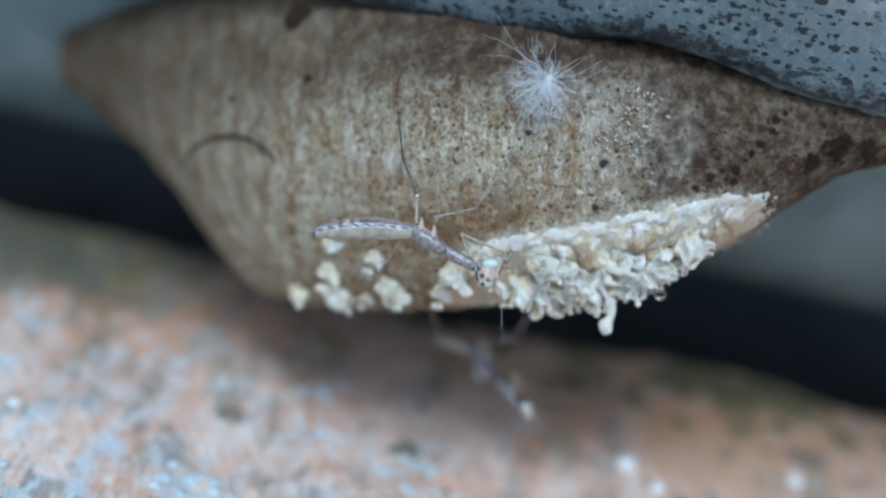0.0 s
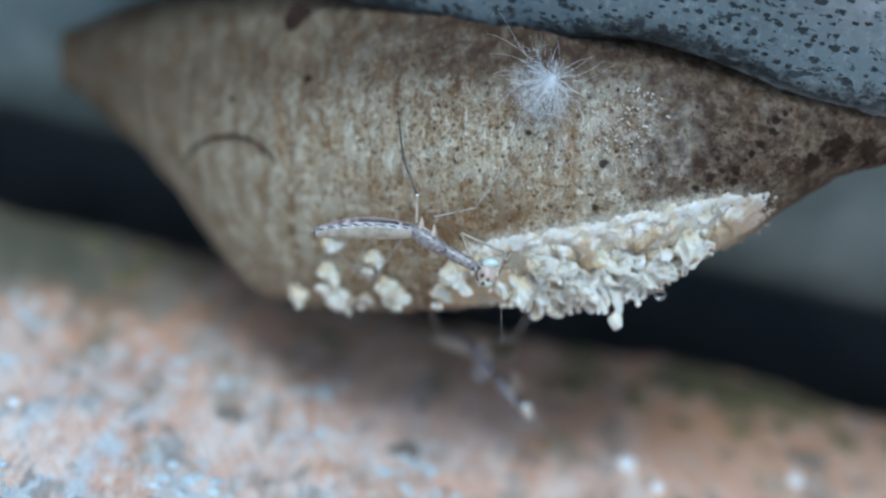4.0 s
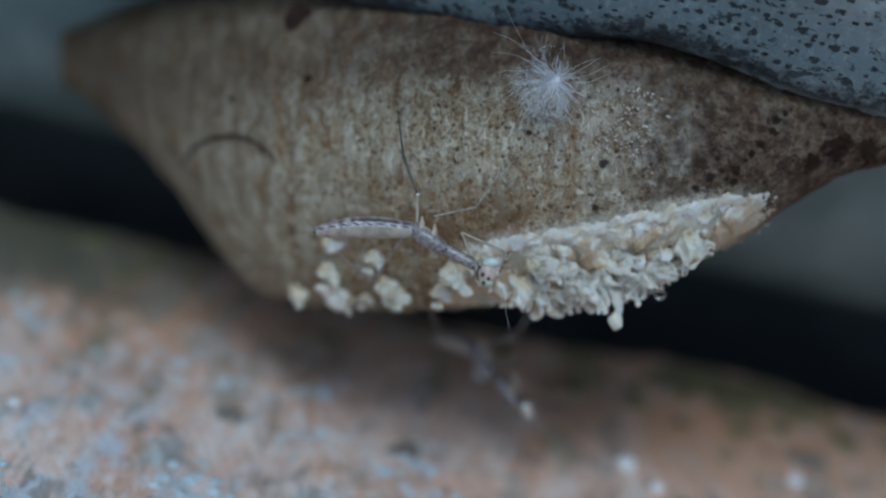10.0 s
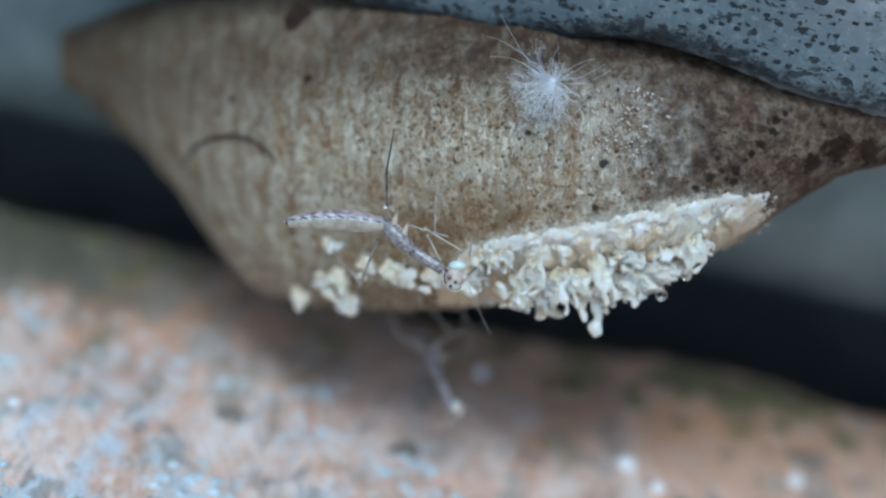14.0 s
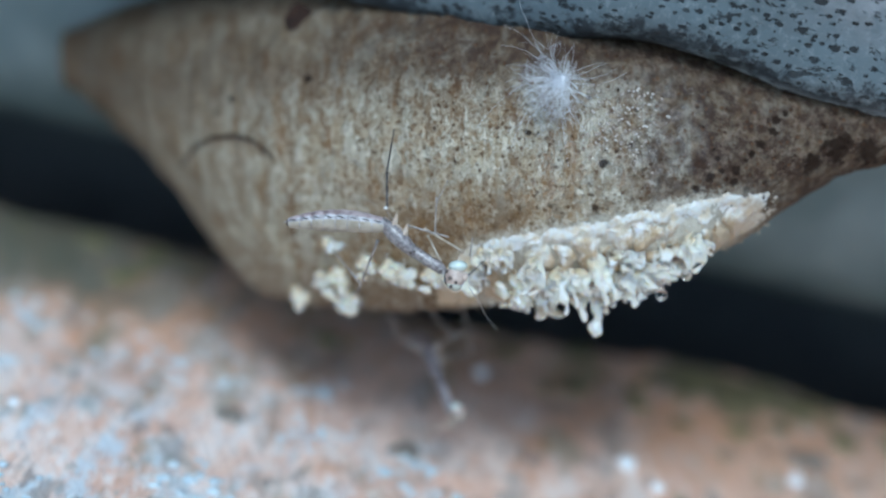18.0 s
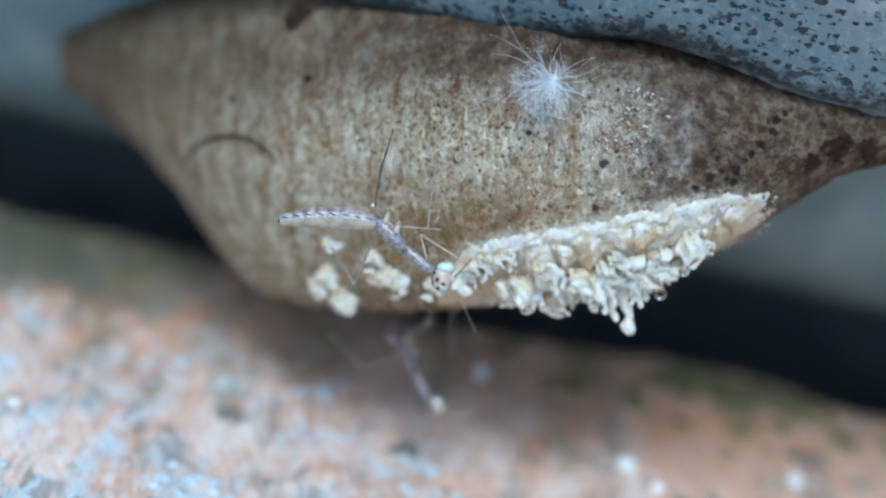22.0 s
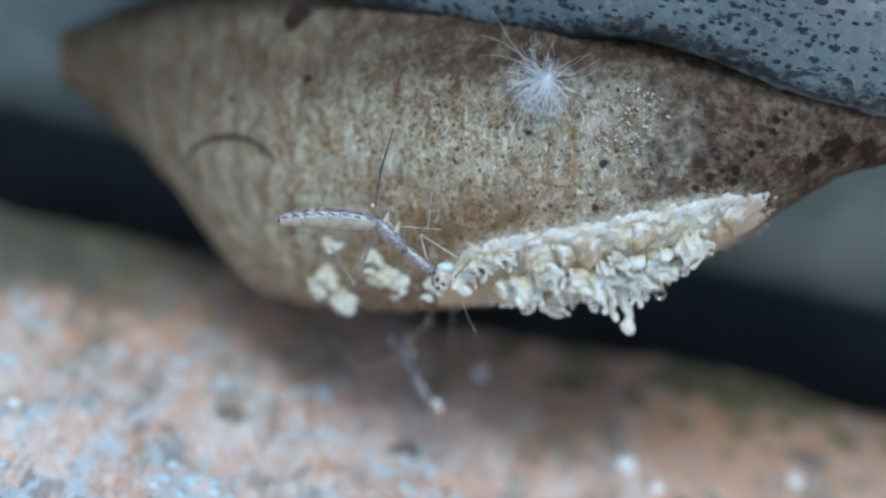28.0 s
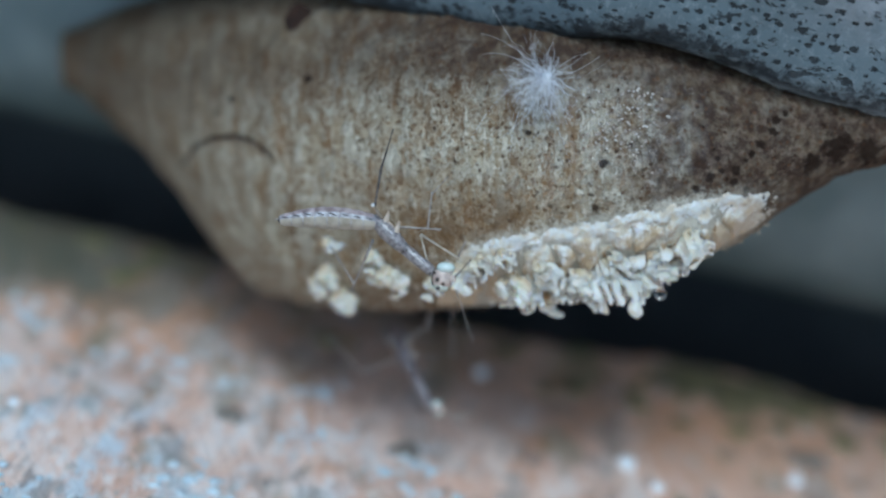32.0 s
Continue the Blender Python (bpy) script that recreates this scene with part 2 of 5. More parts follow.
def pale_foam():
    q = Mat("pale_foam", 0.75)
    c = q.mix(q.ramp(q.noise(1.3, 5, 0.75), 0.40, 0.62), (0.88, 0.86, 0.815), (0.78, 0.68, 0.52))
    # amber in the lower half, where the skins hang
    k = q.n.new("ShaderNodeSeparateXYZ")
    q.link(q.co, k.inputs[0])
    above = q.calc("SUBTRACT", k.outputs[2], q.calc("ADD", -1.45 * MM, q.calc("MULTIPLY", k.outputs[0], 0.22)))
    above = q.calc("ADD", above, q.calc("MULTIPLY", q.calc("SUBTRACT", q.noise(1.0, 5, 0.7, 0.0, (1.4, 1, 0.7)), 0.5), 6.0 * MM))
    c = q.mix(q.calc("MULTIPLY", q.calc("SUBTRACT", 1.0, q.ramp(above, -0.6 * MM, 0.4 * MM)), 0.75), c, (0.52, 0.36, 0.18))
    c = q.mix(q.calc("MULTIPLY", q.axis(0, 13.5, 17.5), 0.6), c, q.mix(q.ramp(q.noise(1.6, 5, 0.7), 0.4, 0.6), (0.62, 0.55, 0.46), (0.82, 0.78, 0.71)))
    # brown mouths from which the young have crept
    mouths = q.near(EXITS, q.noise(2.4, 5, 0.7, 0.0, (1.6, 1, 0.8)))
    c = q.mix(q.calc("MULTIPLY", mouths, 0.9), c, (0.21, 0.105, 0.035))
    q.colour(c).bump(q.noise(2.2, 4, 0.65), 0.12).bump(q.noise(6.0, 5, 0.75), 0.08)
    q.bsdf.inputs["Subsurface Weight"].default_value = 0.35
    q.bsdf.inputs["Subsurface Radius"].default_value = (1.0, 0.85, 0.65)
    q.bsdf.inputs["Subsurface Scale"].default_value = 0.25 * MM
    return q.m


def skin_white():
    q = Mat("dry_white_skin", 0.26, 0.35)
    c = q.mix(q.random(), (0.98, 0.92, 0.81), (0.95, 0.86, 0.70))
    c = q.mix(q.calc("MULTIPLY", q.ramp(q.noise(0.8, 4, 0.6, 0.5), 0.50, 0.64), 0.6), c, (0.74, 0.57, 0.35))
    # amber where it hangs on
    c = q.mix(q.calc("MULTIPLY", q.calc("SUBTRACT", 1.0, q.axis(0, 0.0, 0.4)), q.calc("MULTIPLY", q.ramp(q.noise(1.1, 4), 0.40, 0.62), 0.6)), c, (0.58, 0.41, 0.21))
    q.colour(c).bump(q.noise(2.0, 5, 0.65, 0.8), 0.14)
    q.bsdf.inputs["Subsurface Weight"].default_value = 0.9
    q.bsdf.inputs["Subsurface Radius"].default_value = (1.0, 0.85, 0.65)
    q.bsdf.inputs["Subsurface Scale"].default_value = 0.7 * MM
    return q.glow_through(0.22, (0.96, 0.85, 0.64)).m


def sill_paint():
    q = Mat("mottled_blue_grey_paint", 0.5)
    c = q.mix(q.ramp(q.noise(0.12, 4), 0.4, 0.62), (0.108, 0.136, 0.150), (0.158, 0.188, 0.202))
    c = q.mix(q.calc("MULTIPLY", q.ramp(q.noise(0.55, 5, 0.7), 0.46, 0.70), 0.35), c, (0.12, 0.155, 0.175))
    c = q.mix(q.calc("MULTIPLY", q.ramp(q.noise(1.9, 5, 0.75), 0.50, 0.66), 0.5), c, (0.250, 0.284, 0.298))
    c = q.mix(q.calc("MULTIPLY", q.calc("SUBTRACT", 1.0, q.axis(0, -4.0, 12.0)), q.ramp(q.noise(0.35, 5, 0.65), 0.34, 0.56)), c, (0.09, 0.12, 0.142))
    # paler in patches towards the upper end
    c = q.mix(q.calc("MULTIPLY", q.calc("MULTIPLY", q.axis(0, 8.0, 22.0), q.stored("rise", 13.0, 17.0)), q.ramp(q.noise(0.5, 4), 0.32, 0.58)), c, (0.350, 0.358, 0.376))
    # black mould: ragged dots of two sizes, smeared ones between, denser towards the lip
    shake = q.calc("MULTIPLY", q.noise(2.6, 5, 0.75), 1.1)
    spots = None
    for per, far, share in ((0.75, 0.66, 0.40), (1.3, 0.74, 0.6), (2.2, 0.78, 0.6)):
        k = q.cells(per, (0.75, 1.0, 1.3))
        dot = q.calc("SUBTRACT", 1.0, q.ramp(q.calc("ADD", k.outputs["Distance"], shake), far, far + 0.10))
        pick = q.n.new("ShaderNodeSeparateColor")
        q.link(k.outputs["Color"], pick.inputs[0])
        dot = q.calc("MULTIPLY", dot, q.ramp(pick.outputs[0], 1.0 - share, 1.02 - share))
        spots = dot if spots is None else q.calc("MAXIMUM", spots, dot)
    smear = q.calc("MULTIPLY", q.ramp(q.noise(0.8, 5, 0.7, 0.6, (0.8, 1.0, 1.6)), 0.58, 0.64), 0.9)
    spots = q.calc("MAXIMUM", spots, smear)
    c = q.mix(q.calc("MULTIPLY", spots, 0.93), c, (0.008, 0.011, 0.013))
    # a ragged line of grime just above the lip, the lip itself rubbed pale
    height = q.calc("ADD", q.stored("rise", 10.4, 14.8), q.calc("MULTIPLY", q.calc("SUBTRACT", q.noise(0.8, 5, 0.75), 0.5), 1.4))
    lip = q.calc("MULTIPLY", q.calc("SUBTRACT", 1.0, q.ramp(height, 0.20, 0.34)), q.ramp(q.noise(1.1, 4, 0.7), 0.36, 0.54))
    c = q.mix(q.calc("MULTIPLY", lip, 0.9), c, (0.012, 0.018, 0.024))
    chipped = q.calc("MULTIPLY", q.calc("SUBTRACT", 1.0, q.stored("rise", 10.7, 11.3)), q.calc("MULTIPLY", q.axis(0, 6.0, 14.0), q.ramp(q.noise(0.8, 4, 0.7), 0.40, 0.56)))
    c = q.mix(q.calc("MULTIPLY", chipped, 0.85), c, (0.40, 0.46, 0.50))
    q.colour(c)
    q.bump(q.noise(0.7, 4), 0.2).bump(spots, -0.06)
    return q.m


def brick_clay():
    q = Mat("weathered_orange_brick", 0.9)
    deep = (1.0, 0.42, 1.0)
    c = q.mix(q.ramp(q.noise(0.16, 4, squash=deep), 0.36, 0.64), (0.74, 0.46, 0.33), (0.88, 0.67, 0.55))
    near = q.calc("SUBTRACT", 1.0, q.axis(1, 2.0, 15.0))
    c = q.mix(q.calc("MULTIPLY", q.ramp(q.noise(0.7, 5, 0.65, squash=deep), 0.46, 0.62), q.calc("ADD", 0.35, q.calc("MULTIPLY", near, 0.5))), c, (0.88, 0.77, 0.70))
    c = q.mix(q.calc("MULTIPLY", q.ramp(q.noise(0.30, 4, squash=deep), 0.54, 0.66), 0.75), c, (0.66, 0.34, 0.19))
    # orange mixed in towards the back, to warm the egg case's shade
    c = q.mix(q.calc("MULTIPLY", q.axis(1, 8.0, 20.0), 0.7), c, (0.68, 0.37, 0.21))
    left = q.calc("SUBTRACT", 1.0, q.axis(0, -16.0, 8.0))
    lichen = q.calc("MULTIPLY", q.calc("MULTIPLY", q.ramp(q.noise(0.42, 5, 0.65, 0.2, squash=deep), 0.46, 0.60), left), near)
    c = q.mix(q.calc("MULTIPLY", lichen, 0.8), c, (0.62, 0.72, 0.78))
    dark = q.ramp(q.noise(0.36, 4, 0.6, 0.3, squash=deep), 0.55, 0.64)
    c = q.mix(q.calc("MULTIPLY", dark, 0.6), c, (0.27, 0.215, 0.175))
    specks = q.ramp(q.noise(0.75, 4, 0.6, squash=deep), 0.59, 0.67)
    c = q.mix(q.calc("MULTIPLY", specks, 0.65), c, (0.20, 0.165, 0.15))
    # grey-green algae in small ragged blots, thickest in the damp strip by the back arris
    damp = q.calc("MULTIPLY", q.axis(1, 6.0, 14.0), q.calc("SUBTRACT", 1.0, q.axis(0, -6.0, 2.0)))
    algae = q.ramp(q.calc("ADD", q.noise(0.40, 5, 0.7, 0.4, squash=deep), q.calc("MULTIPLY", damp, 0.07)), 0.53, 0.62)
    c = q.mix(q.calc("MULTIPLY", algae, q.calc("ADD", 0.14, q.calc("MULTIPLY", left, 0.42))), c, q.mix(q.ramp(q.noise(0.9, 4, squash=deep), 0.4, 0.6), (0.17, 0.185, 0.13), (0.40, 0.43, 0.41)))
    flour = q.ramp(q.noise(1.1, 5, 0.75, 0.2, squash=deep), 0.54, 0.64)
    c = q.mix(q.calc("MULTIPLY", flour, 0.55), c, (0.86, 0.82, 0.79))
    moss = q.ramp(q.calc("ADD", q.noise(0.26, 5, 0.6, squash=deep), q.calc("MULTIPLY", q.axis(1, 12.0, 26.0), 0.09)), 0.56, 0.66)
    c = q.mix(q.calc("MULTIPLY", q.calc("MULTIPLY", moss, q.calc("ADD", 0.4, q.calc("MULTIPLY", q.axis(0, 6.0, 14.0), 0.6))), 0.85), c, q.mix(q.ramp(q.noise(0.7, 4, squash=deep), 0.4, 0.6), (0.13, 0.135, 0.06), (0.26, 0.235, 0.11)))
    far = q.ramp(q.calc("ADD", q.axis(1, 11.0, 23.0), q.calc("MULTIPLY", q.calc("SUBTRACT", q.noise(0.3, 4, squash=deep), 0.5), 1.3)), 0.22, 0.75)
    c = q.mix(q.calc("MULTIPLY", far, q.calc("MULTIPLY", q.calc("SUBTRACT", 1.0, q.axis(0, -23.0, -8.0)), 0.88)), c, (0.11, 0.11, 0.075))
    q.colour(c).bump(q.noise(0.6, 5, squash=deep), 0.4).bump(q.noise(2.4, 4, squash=deep), 0.25)
    return q.m


def plain(name, a, b, per_mm=1.5, rough=0.5, coat=0.0, through=0.0):
    q = Mat(name, rough, coat)
    q.colour(q.mix(q.ramp(q.noise(per_mm, 4), 0.38, 0.62), a, b))
    q.bump(q.noise(per_mm * 2.5, 3), 0.04)
    return q.glow_through(through).m if through else q.m


FOAM, PALE, SKIN = foam_shell(), pale_foam(), skin_white()
PAINT, CLAY = sill_paint(), brick_clay()
SOIL = plain("dark_soil", (0.05, 0.04, 0.03), (0.09, 0.07, 0.05), 0.05, 0.95)
SILT = plain("grey_silt", (0.20, 0.17, 0.14), (0.32, 0.28, 0.24), 0.8, 0.95)
# wall added behind the gap, its dark colour deepening the shade there
GAP_SHADE_WALL = plain("dark_damp_wall", (0.12, 0.125, 0.13), (0.20, 0.20, 0.195), 0.08, 0.9)
# the sill's rounded underside, coloured paler than PAINT to lift its shade
SILL_LIFTED = plain("pale_grey_rail", (0.20, 0.255, 0.26), (0.30, 0.36, 0.365), 0.12, 0.7)
MOSS = plain("olive_moss", (0.15, 0.14, 0.06), (0.27, 0.24, 0.11), 0.8, 0.9)
GLINT_WHITE = plain("pale_grit", (0.90, 0.91, 0.93), (0.96, 0.96, 0.96), 0.8, 0.7)
CRUST = plain("blue_grey_lichen", (0.55, 0.64, 0.69), (0.70, 0.77, 0.80), 0.9, 0.9)
BELLY = plain("cream_belly", (0.44, 0.37, 0.28), (0.58, 0.51, 0.41), 1.5, 0.35, 0.3, 0.2)
BACK = plain("pinkish_grey_back", (0.36, 0.27, 0.26), (0.56, 0.46, 0.45), 3.0, 0.35, 0.3)
SILVER = plain("silvery_side_plate", (0.62, 0.60, 0.60), (0.34, 0.30, 0.30), 4.0, 0.35, 0.3)
DUSK = plain("dusky_dash", (0.06, 0.045, 0.045), (0.13, 0.10, 0.10), 3.0, 0.3, 0.4)
DARK = plain("dark_brown_chitin", (0.035, 0.024, 0.018), (0.07, 0.05, 0.04), 3.0, 0.35, 0.3)
THORAX = plain("mauve_brown_thorax", (0.165, 0.138, 0.136), (0.32, 0.285, 0.275), 5.0, 0.30, 0.65)
HULL_DARK = plain("dark_violet_grey_thorax", (0.14, 0.115, 0.12), (0.27, 0.23, 0.23), 2.6, 0.5, 0.1)
LEG = plain("straw_leg", (0.46, 0.38, 0.27), (0.58, 0.50, 0.40), 2.0, 0.4, 0.2, 0.25)
HIP = plain("cream_hip", (0.46, 0.35, 0.26), (0.60, 0.49, 0.38), 2.0, 0.4, 0.3)
KNEE = plain("white_knee", (0.80, 0.79, 0.77), (0.90, 0.89, 0.87), 2.0, 0.2, 0.5)
LEG_DARK = plain("dusky_leg", (0.025, 0.02, 0.018), (0.10, 0.08, 0.07), 2.0, 0.35, 0.3)
LEG_GREY = plain("grey_leg", (0.26, 0.22, 0.19), (0.42, 0.37, 0.33), 2.0, 0.4, 0.2)
FACE = plain("pinkish_cream_face", (0.46, 0.34, 0.28), (0.60, 0.48, 0.40), 3.0, 0.35, 0.3)
EYE = plain("pale_mint_eye", (0.55, 0.64, 0.57), (0.67, 0.74, 0.68), 1.2, 0.18, 0.6)
EYE_LOW = plain("pale_olive_eye", (0.42, 0.44, 0.34), (0.56, 0.56, 0.46), 1.2, 0.18, 0.6)
HAIR = plain("white_seed_hair", (0.86, 0.87, 0.90), (0.92, 0.92, 0.94), 1.0, 0.3, 0.0, 0.35)
BUBBLE = plain("glossy_bubble", (0.42, 0.34, 0.27), (0.60, 0.53, 0.45), 1.5, 0.03, 1.0)
for b in [n for n in BUBBLE.node_tree.nodes if n.type == "BSDF_PRINCIPLED"]:
    b.inputs["Coat IOR"].default_value = 1.9
    b.inputs["Specular IOR Level"].default_value = 0.9
DARK_MARK = plain("dark_brown_gum", (0.016, 0.007, 0.004), (0.036, 0.015, 0.007), 2.5, 0.95)
water = Mat("clear_water", 0.0)
water.bsdf.inputs["Transmission Weight"].default_value = 1.0
water.bsdf.inputs["IOR"].default_value = 1.33
WATER = water.m


# ---- mesh helpers ----
def link_mesh(name, verts, faces, mat, parent=None, label="", m=None, smooth=True):
    """A mesh object from corners in millimetres."""
    me = bpy.data.meshes.new(name)
    me.from_pydata([(v[0] * MM, v[1] * MM, v[2] * MM) for v in verts], [], faces)
    me.materials.append(mat)
    if smooth:
        me.polygons.foreach_set("use_smooth", [True] * len(me.polygons))
    ob = new(name, me)
    return placed(ob, parent, label, m)


def placed(ob, parent=None, label="", m=None):
    ob.parent = parent
    if m is not None:
        ob.matrix_basis = m
    if label:
        ob["label"] = label
    return ob


def part(name, bm, mat, parent, label="", m=None, smooth=True):
    """Links a bmesh in millimetres as one mesh under its thing."""
    bmesh.ops.scale(bm, vec=(MM, MM, MM), verts=bm.verts)
    me = bpy.data.meshes.new(name)
    bm.to_mesh(me)
    bm.free()
    me.materials.append(mat)
    if smooth:
        me.polygons.foreach_set("use_smooth", [True] * len(me.polygons))
    return placed(new(name, me), parent, label, m)


def again(ob, parent=None, m=None, label=""):
    """Another object on the same mesh."""
    return placed(new(ob.name.split(".")[0], ob.data), parent, label, m)


def thing(name, label, category, group="", m=Matrix(), kind=""):
    ob = new(name)
    ob.empty_display_size = 0.001
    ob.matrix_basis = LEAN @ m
    return tagged(ob, label, category, group, kind)


def at(p, rx=0, ry=0, rz=0):
    return pose(p[0] * MM, p[1] * MM, p[2] * MM, rx, ry, rz)


def along(p, q):
    """A pose at p whose x axis points at q."""
    x = (Vector(q) - Vector(p)).normalized()
    y = Vector((0, 1, 0)) if abs(x.y) < 0.95 else Vector((1, 0, 0))
    z = x.cross(y).normalized()
    y = z.cross(x)
    r = Matrix((x, y, z)).transposed().to_4x4()
    return Matrix.Translation(Vector(p) * MM) @ r


def tube(points, radii, sides=8, flat=1.0, caps=True):
    """Corners and faces of a round tube along points."""
    pts = [Vector(p) for p in points]
    vs, fs = [], []
    side = None
    for i, p in enumerate(pts):
        d = (pts[min(i + 1, len(pts) - 1)] - pts[max(i - 1, 0)]).normalized()
        if side is None:
            side = d.orthogonal().normalized()
        side = (side - d * side.dot(d)).normalized()
        up = d.cross(side)
        for k in range(sides):
            a = 2 * math.pi * k / sides
            vs.append(p + (side * math.cos(a) + up * math.sin(a) * flat) * radii[i])
    for i in range(len(pts) - 1):
        for k in range(sides):
            a, b = i * sides + k, i * sides + (k + 1) % sides
            fs.append((a, b, b + sides, a + sides))
    if caps:
        fs.append(tuple(reversed(range(sides))))
        fs.append(tuple(range((len(pts) - 1) * sides, len(pts) * sides)))
    return vs, fs


def ball(rx, ry, rz, n=12):
    bm = bmesh.new()
    bmesh.ops.create_uvsphere(bm, u_segments=n + 4, v_segments=n, radius=1.0)
    bmesh.ops.scale(bm, vec=(rx, ry, rz), verts=bm.verts)
    return bm


def lump(size, rough, seed, n=3, flat=1.0):
    """An uneven pebble or clump."""
    bm = bmesh.new()
    bmesh.ops.create_icosphere(bm, subdivisions=n, radius=1.0)
    off = Vector((seed * 3.1, seed * 1.7, seed * 0.9))
    for v in bm.verts:
        k = 1 + rough * noise.noise(v.co * 1.6 + off) + 0.5 * rough * noise.noise(v.co * 4.0 + off)
        v.co = Vector((v.co.x, v.co.y, v.co.z * flat)) * (size * k)
    return bm


# ---- the setting: soil, wall, sill, brick (level axes) ----
def ground_sheet():
    vs = []
    ring = [-3000, -60, -8, -2, -0.8, -0.3, 0, 0.3, 0.8, 2, 8, 60, 3000]
    for a in ring:
        for b in ring:
            vs.append((a * 1000, b * 1000, -81.5 + (0.8 * noise.noise(Vector((a, b, 0)) * 3) if abs(a) < 3 and abs(b) < 3 else 0)))
    k = len(ring)
    fs = [(i * k + j, (i + 1) * k + j, (i + 1) * k + j + 1, i * k + j + 1) for i in range(k - 1) for j in range(k - 1)]
    return tagged(link_mesh("ground", vs, fs, SOIL), "dark bare soil under the brick and wall", "ground", kind="structure")


def box(x0, x1, y0, y1, z0, z1, bevel=1.0):
    bm = bmesh.new()
    bmesh.ops.create_cube(bm, size=1.0)
    bmesh.ops.scale(bm, vec=(x1 - x0, y1 - y0, z1 - z0), verts=bm.verts)
    bmesh.ops.translate(bm, vec=((x0 + x1) / 2, (y0 + y1) / 2, (z0 + z1) / 2), verts=bm.verts)
    if bevel:
        bmesh.ops.bevel(bm, geom=bm.edges[:], offset=bevel, segments=2, affect="EDGES")
    return bm


def sill():
    """A painted sill that runs away from the eye: upright fascia with a worn, uneven lower lip, and a flat soffit."""
    prof = [(60, 46), (3.6, 46), (2.3, 44.5)]
    prof += [(2.2 + 0.1 * math.sin(z), z) for z in np.arange(43, 12.4, -0.45)]
    prof += [(2.25, 11.9), (2.45, 11.4), (2.85, 10.95), (3.5, 10.65), (4.5, 10.5), (8, 10.5), (14, 10.5), (24, 10.5), (60, 10.5)]
    xs = [-420, -200, -90, -50] + list(np.arange(-32, 32.1, 0.4)) + [50, 90, 200, 420]
    n, vs, rise = len(prof), [], []
    for x in xs:
        sag = np.interp(x, [-14, -11, -8.7, -6, -2, 0, 2, 4, 6, 8, 10, 12, 14, 16, 20, 26], [2.6, 1.2, 0.15, 0.1, 0.0, -0.05, 0.12, 0.45, 0.85, 1.1, 0.98, 0.6, 0.25, 0.02, 0.0, -0.3])
        back = 1.9 + 0.32 * max(0.0, 6.0 - max(x, -12.0))
        for y, z in prof:
            w = 0.16 * noise.noise(Vector((x * 0.35, y * 0.35, z * 0.35))) + 0.10 * noise.noise(Vector((x * 1.6, y * 1.6, z * 1.6)))
            low = max(0.0, min(1.0, (20 - z) / 8)) * (1 if y < 12 else 0)
            vs.append((x, y + w + (back if y < 12 else 0), z + 0.6 * w + (sag - 0.42 * back) * low))
            rise.append(z * MM)
    fs = [(i * n + j, i * n + (j + 1) % n, (i + 1) * n + (j + 1) % n, (i + 1) * n + j) for i in range(len(xs) - 1) for j in range(n)]
    fs += [tuple(range(n)), tuple(reversed(range((len(xs) - 1) * n, len(xs) * n)))]
    ob = link_mesh("sill", vs, fs, PAINT)
    ob.data.attributes.new("rise", "FLOAT", "POINT").data.foreach_set("value", rise)
    return tagged(ob, "blue-grey painted sill with black mould specks and grimy lip", "sill", kind="structure")


def brick():
    """One worn brick lying flat, its back arris rounded and chipped."""
    xs = [-107, -80, -60] + list(np.arange(-46, 46.1, 0.8)) + [60, 80, 107]
    ys = [-74, -60, -45, -30] + list(np.arange(-18, 22, 0.8)) + list(np.arange(22, 34.2, 0.4))
    vs = []
    for x in xs:
        chip = 0.9 * noise.noise(Vector((x * 0.09, 3, 0))) + 0.5 * noise.noise(Vector((x * 0.35, 9, 0))) + 2.8 * math.exp(-((x - 19) / 9) ** 2) + 2.6 / (1 + math.exp((x + 12) / 4))
        for y in ys:
            e = max(0.0, (y - 25.0 - chip) / 3.4)
            z = -16 - 2.2 * e * e + 0.35 * noise.noise(Vector((x * 0.12, y * 0.12, 1))) + 0.22 * noise.noise(Vector((x * 0.5, y * 0.5, 2)))
            z += 0.10 * noise.noise(Vector((x * 1.4, y * 1.4, 4)))
            vs.append((x, y, z))
    k = len(ys)
    fs = [(i * k + j, (i + 1) * k + j, (i + 1) * k + j + 1, i * k + j + 1) for i in range(len(xs) - 1) for j in range(k - 1)]
    rim = [i * k for i in range(len(xs))] + [(len(xs) - 1) * k + j for j in range(1, k)]
    rim += [i * k + k - 1 for i in range(len(xs) - 2, -1, -1)] + [j for j in range(k - 2, 0, -1)]
    base = len(vs)
    vs += [(vs[r][0], vs[r][1], -81) for r in rim]
    m = len(rim)
    fs += [(rim[(i + 1) % m], rim[i], base + i, base + (i + 1) % m) for i in range(m)]
    fs.append(tuple(base + i for i in range(m)))
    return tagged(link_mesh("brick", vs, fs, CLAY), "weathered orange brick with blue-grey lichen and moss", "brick")


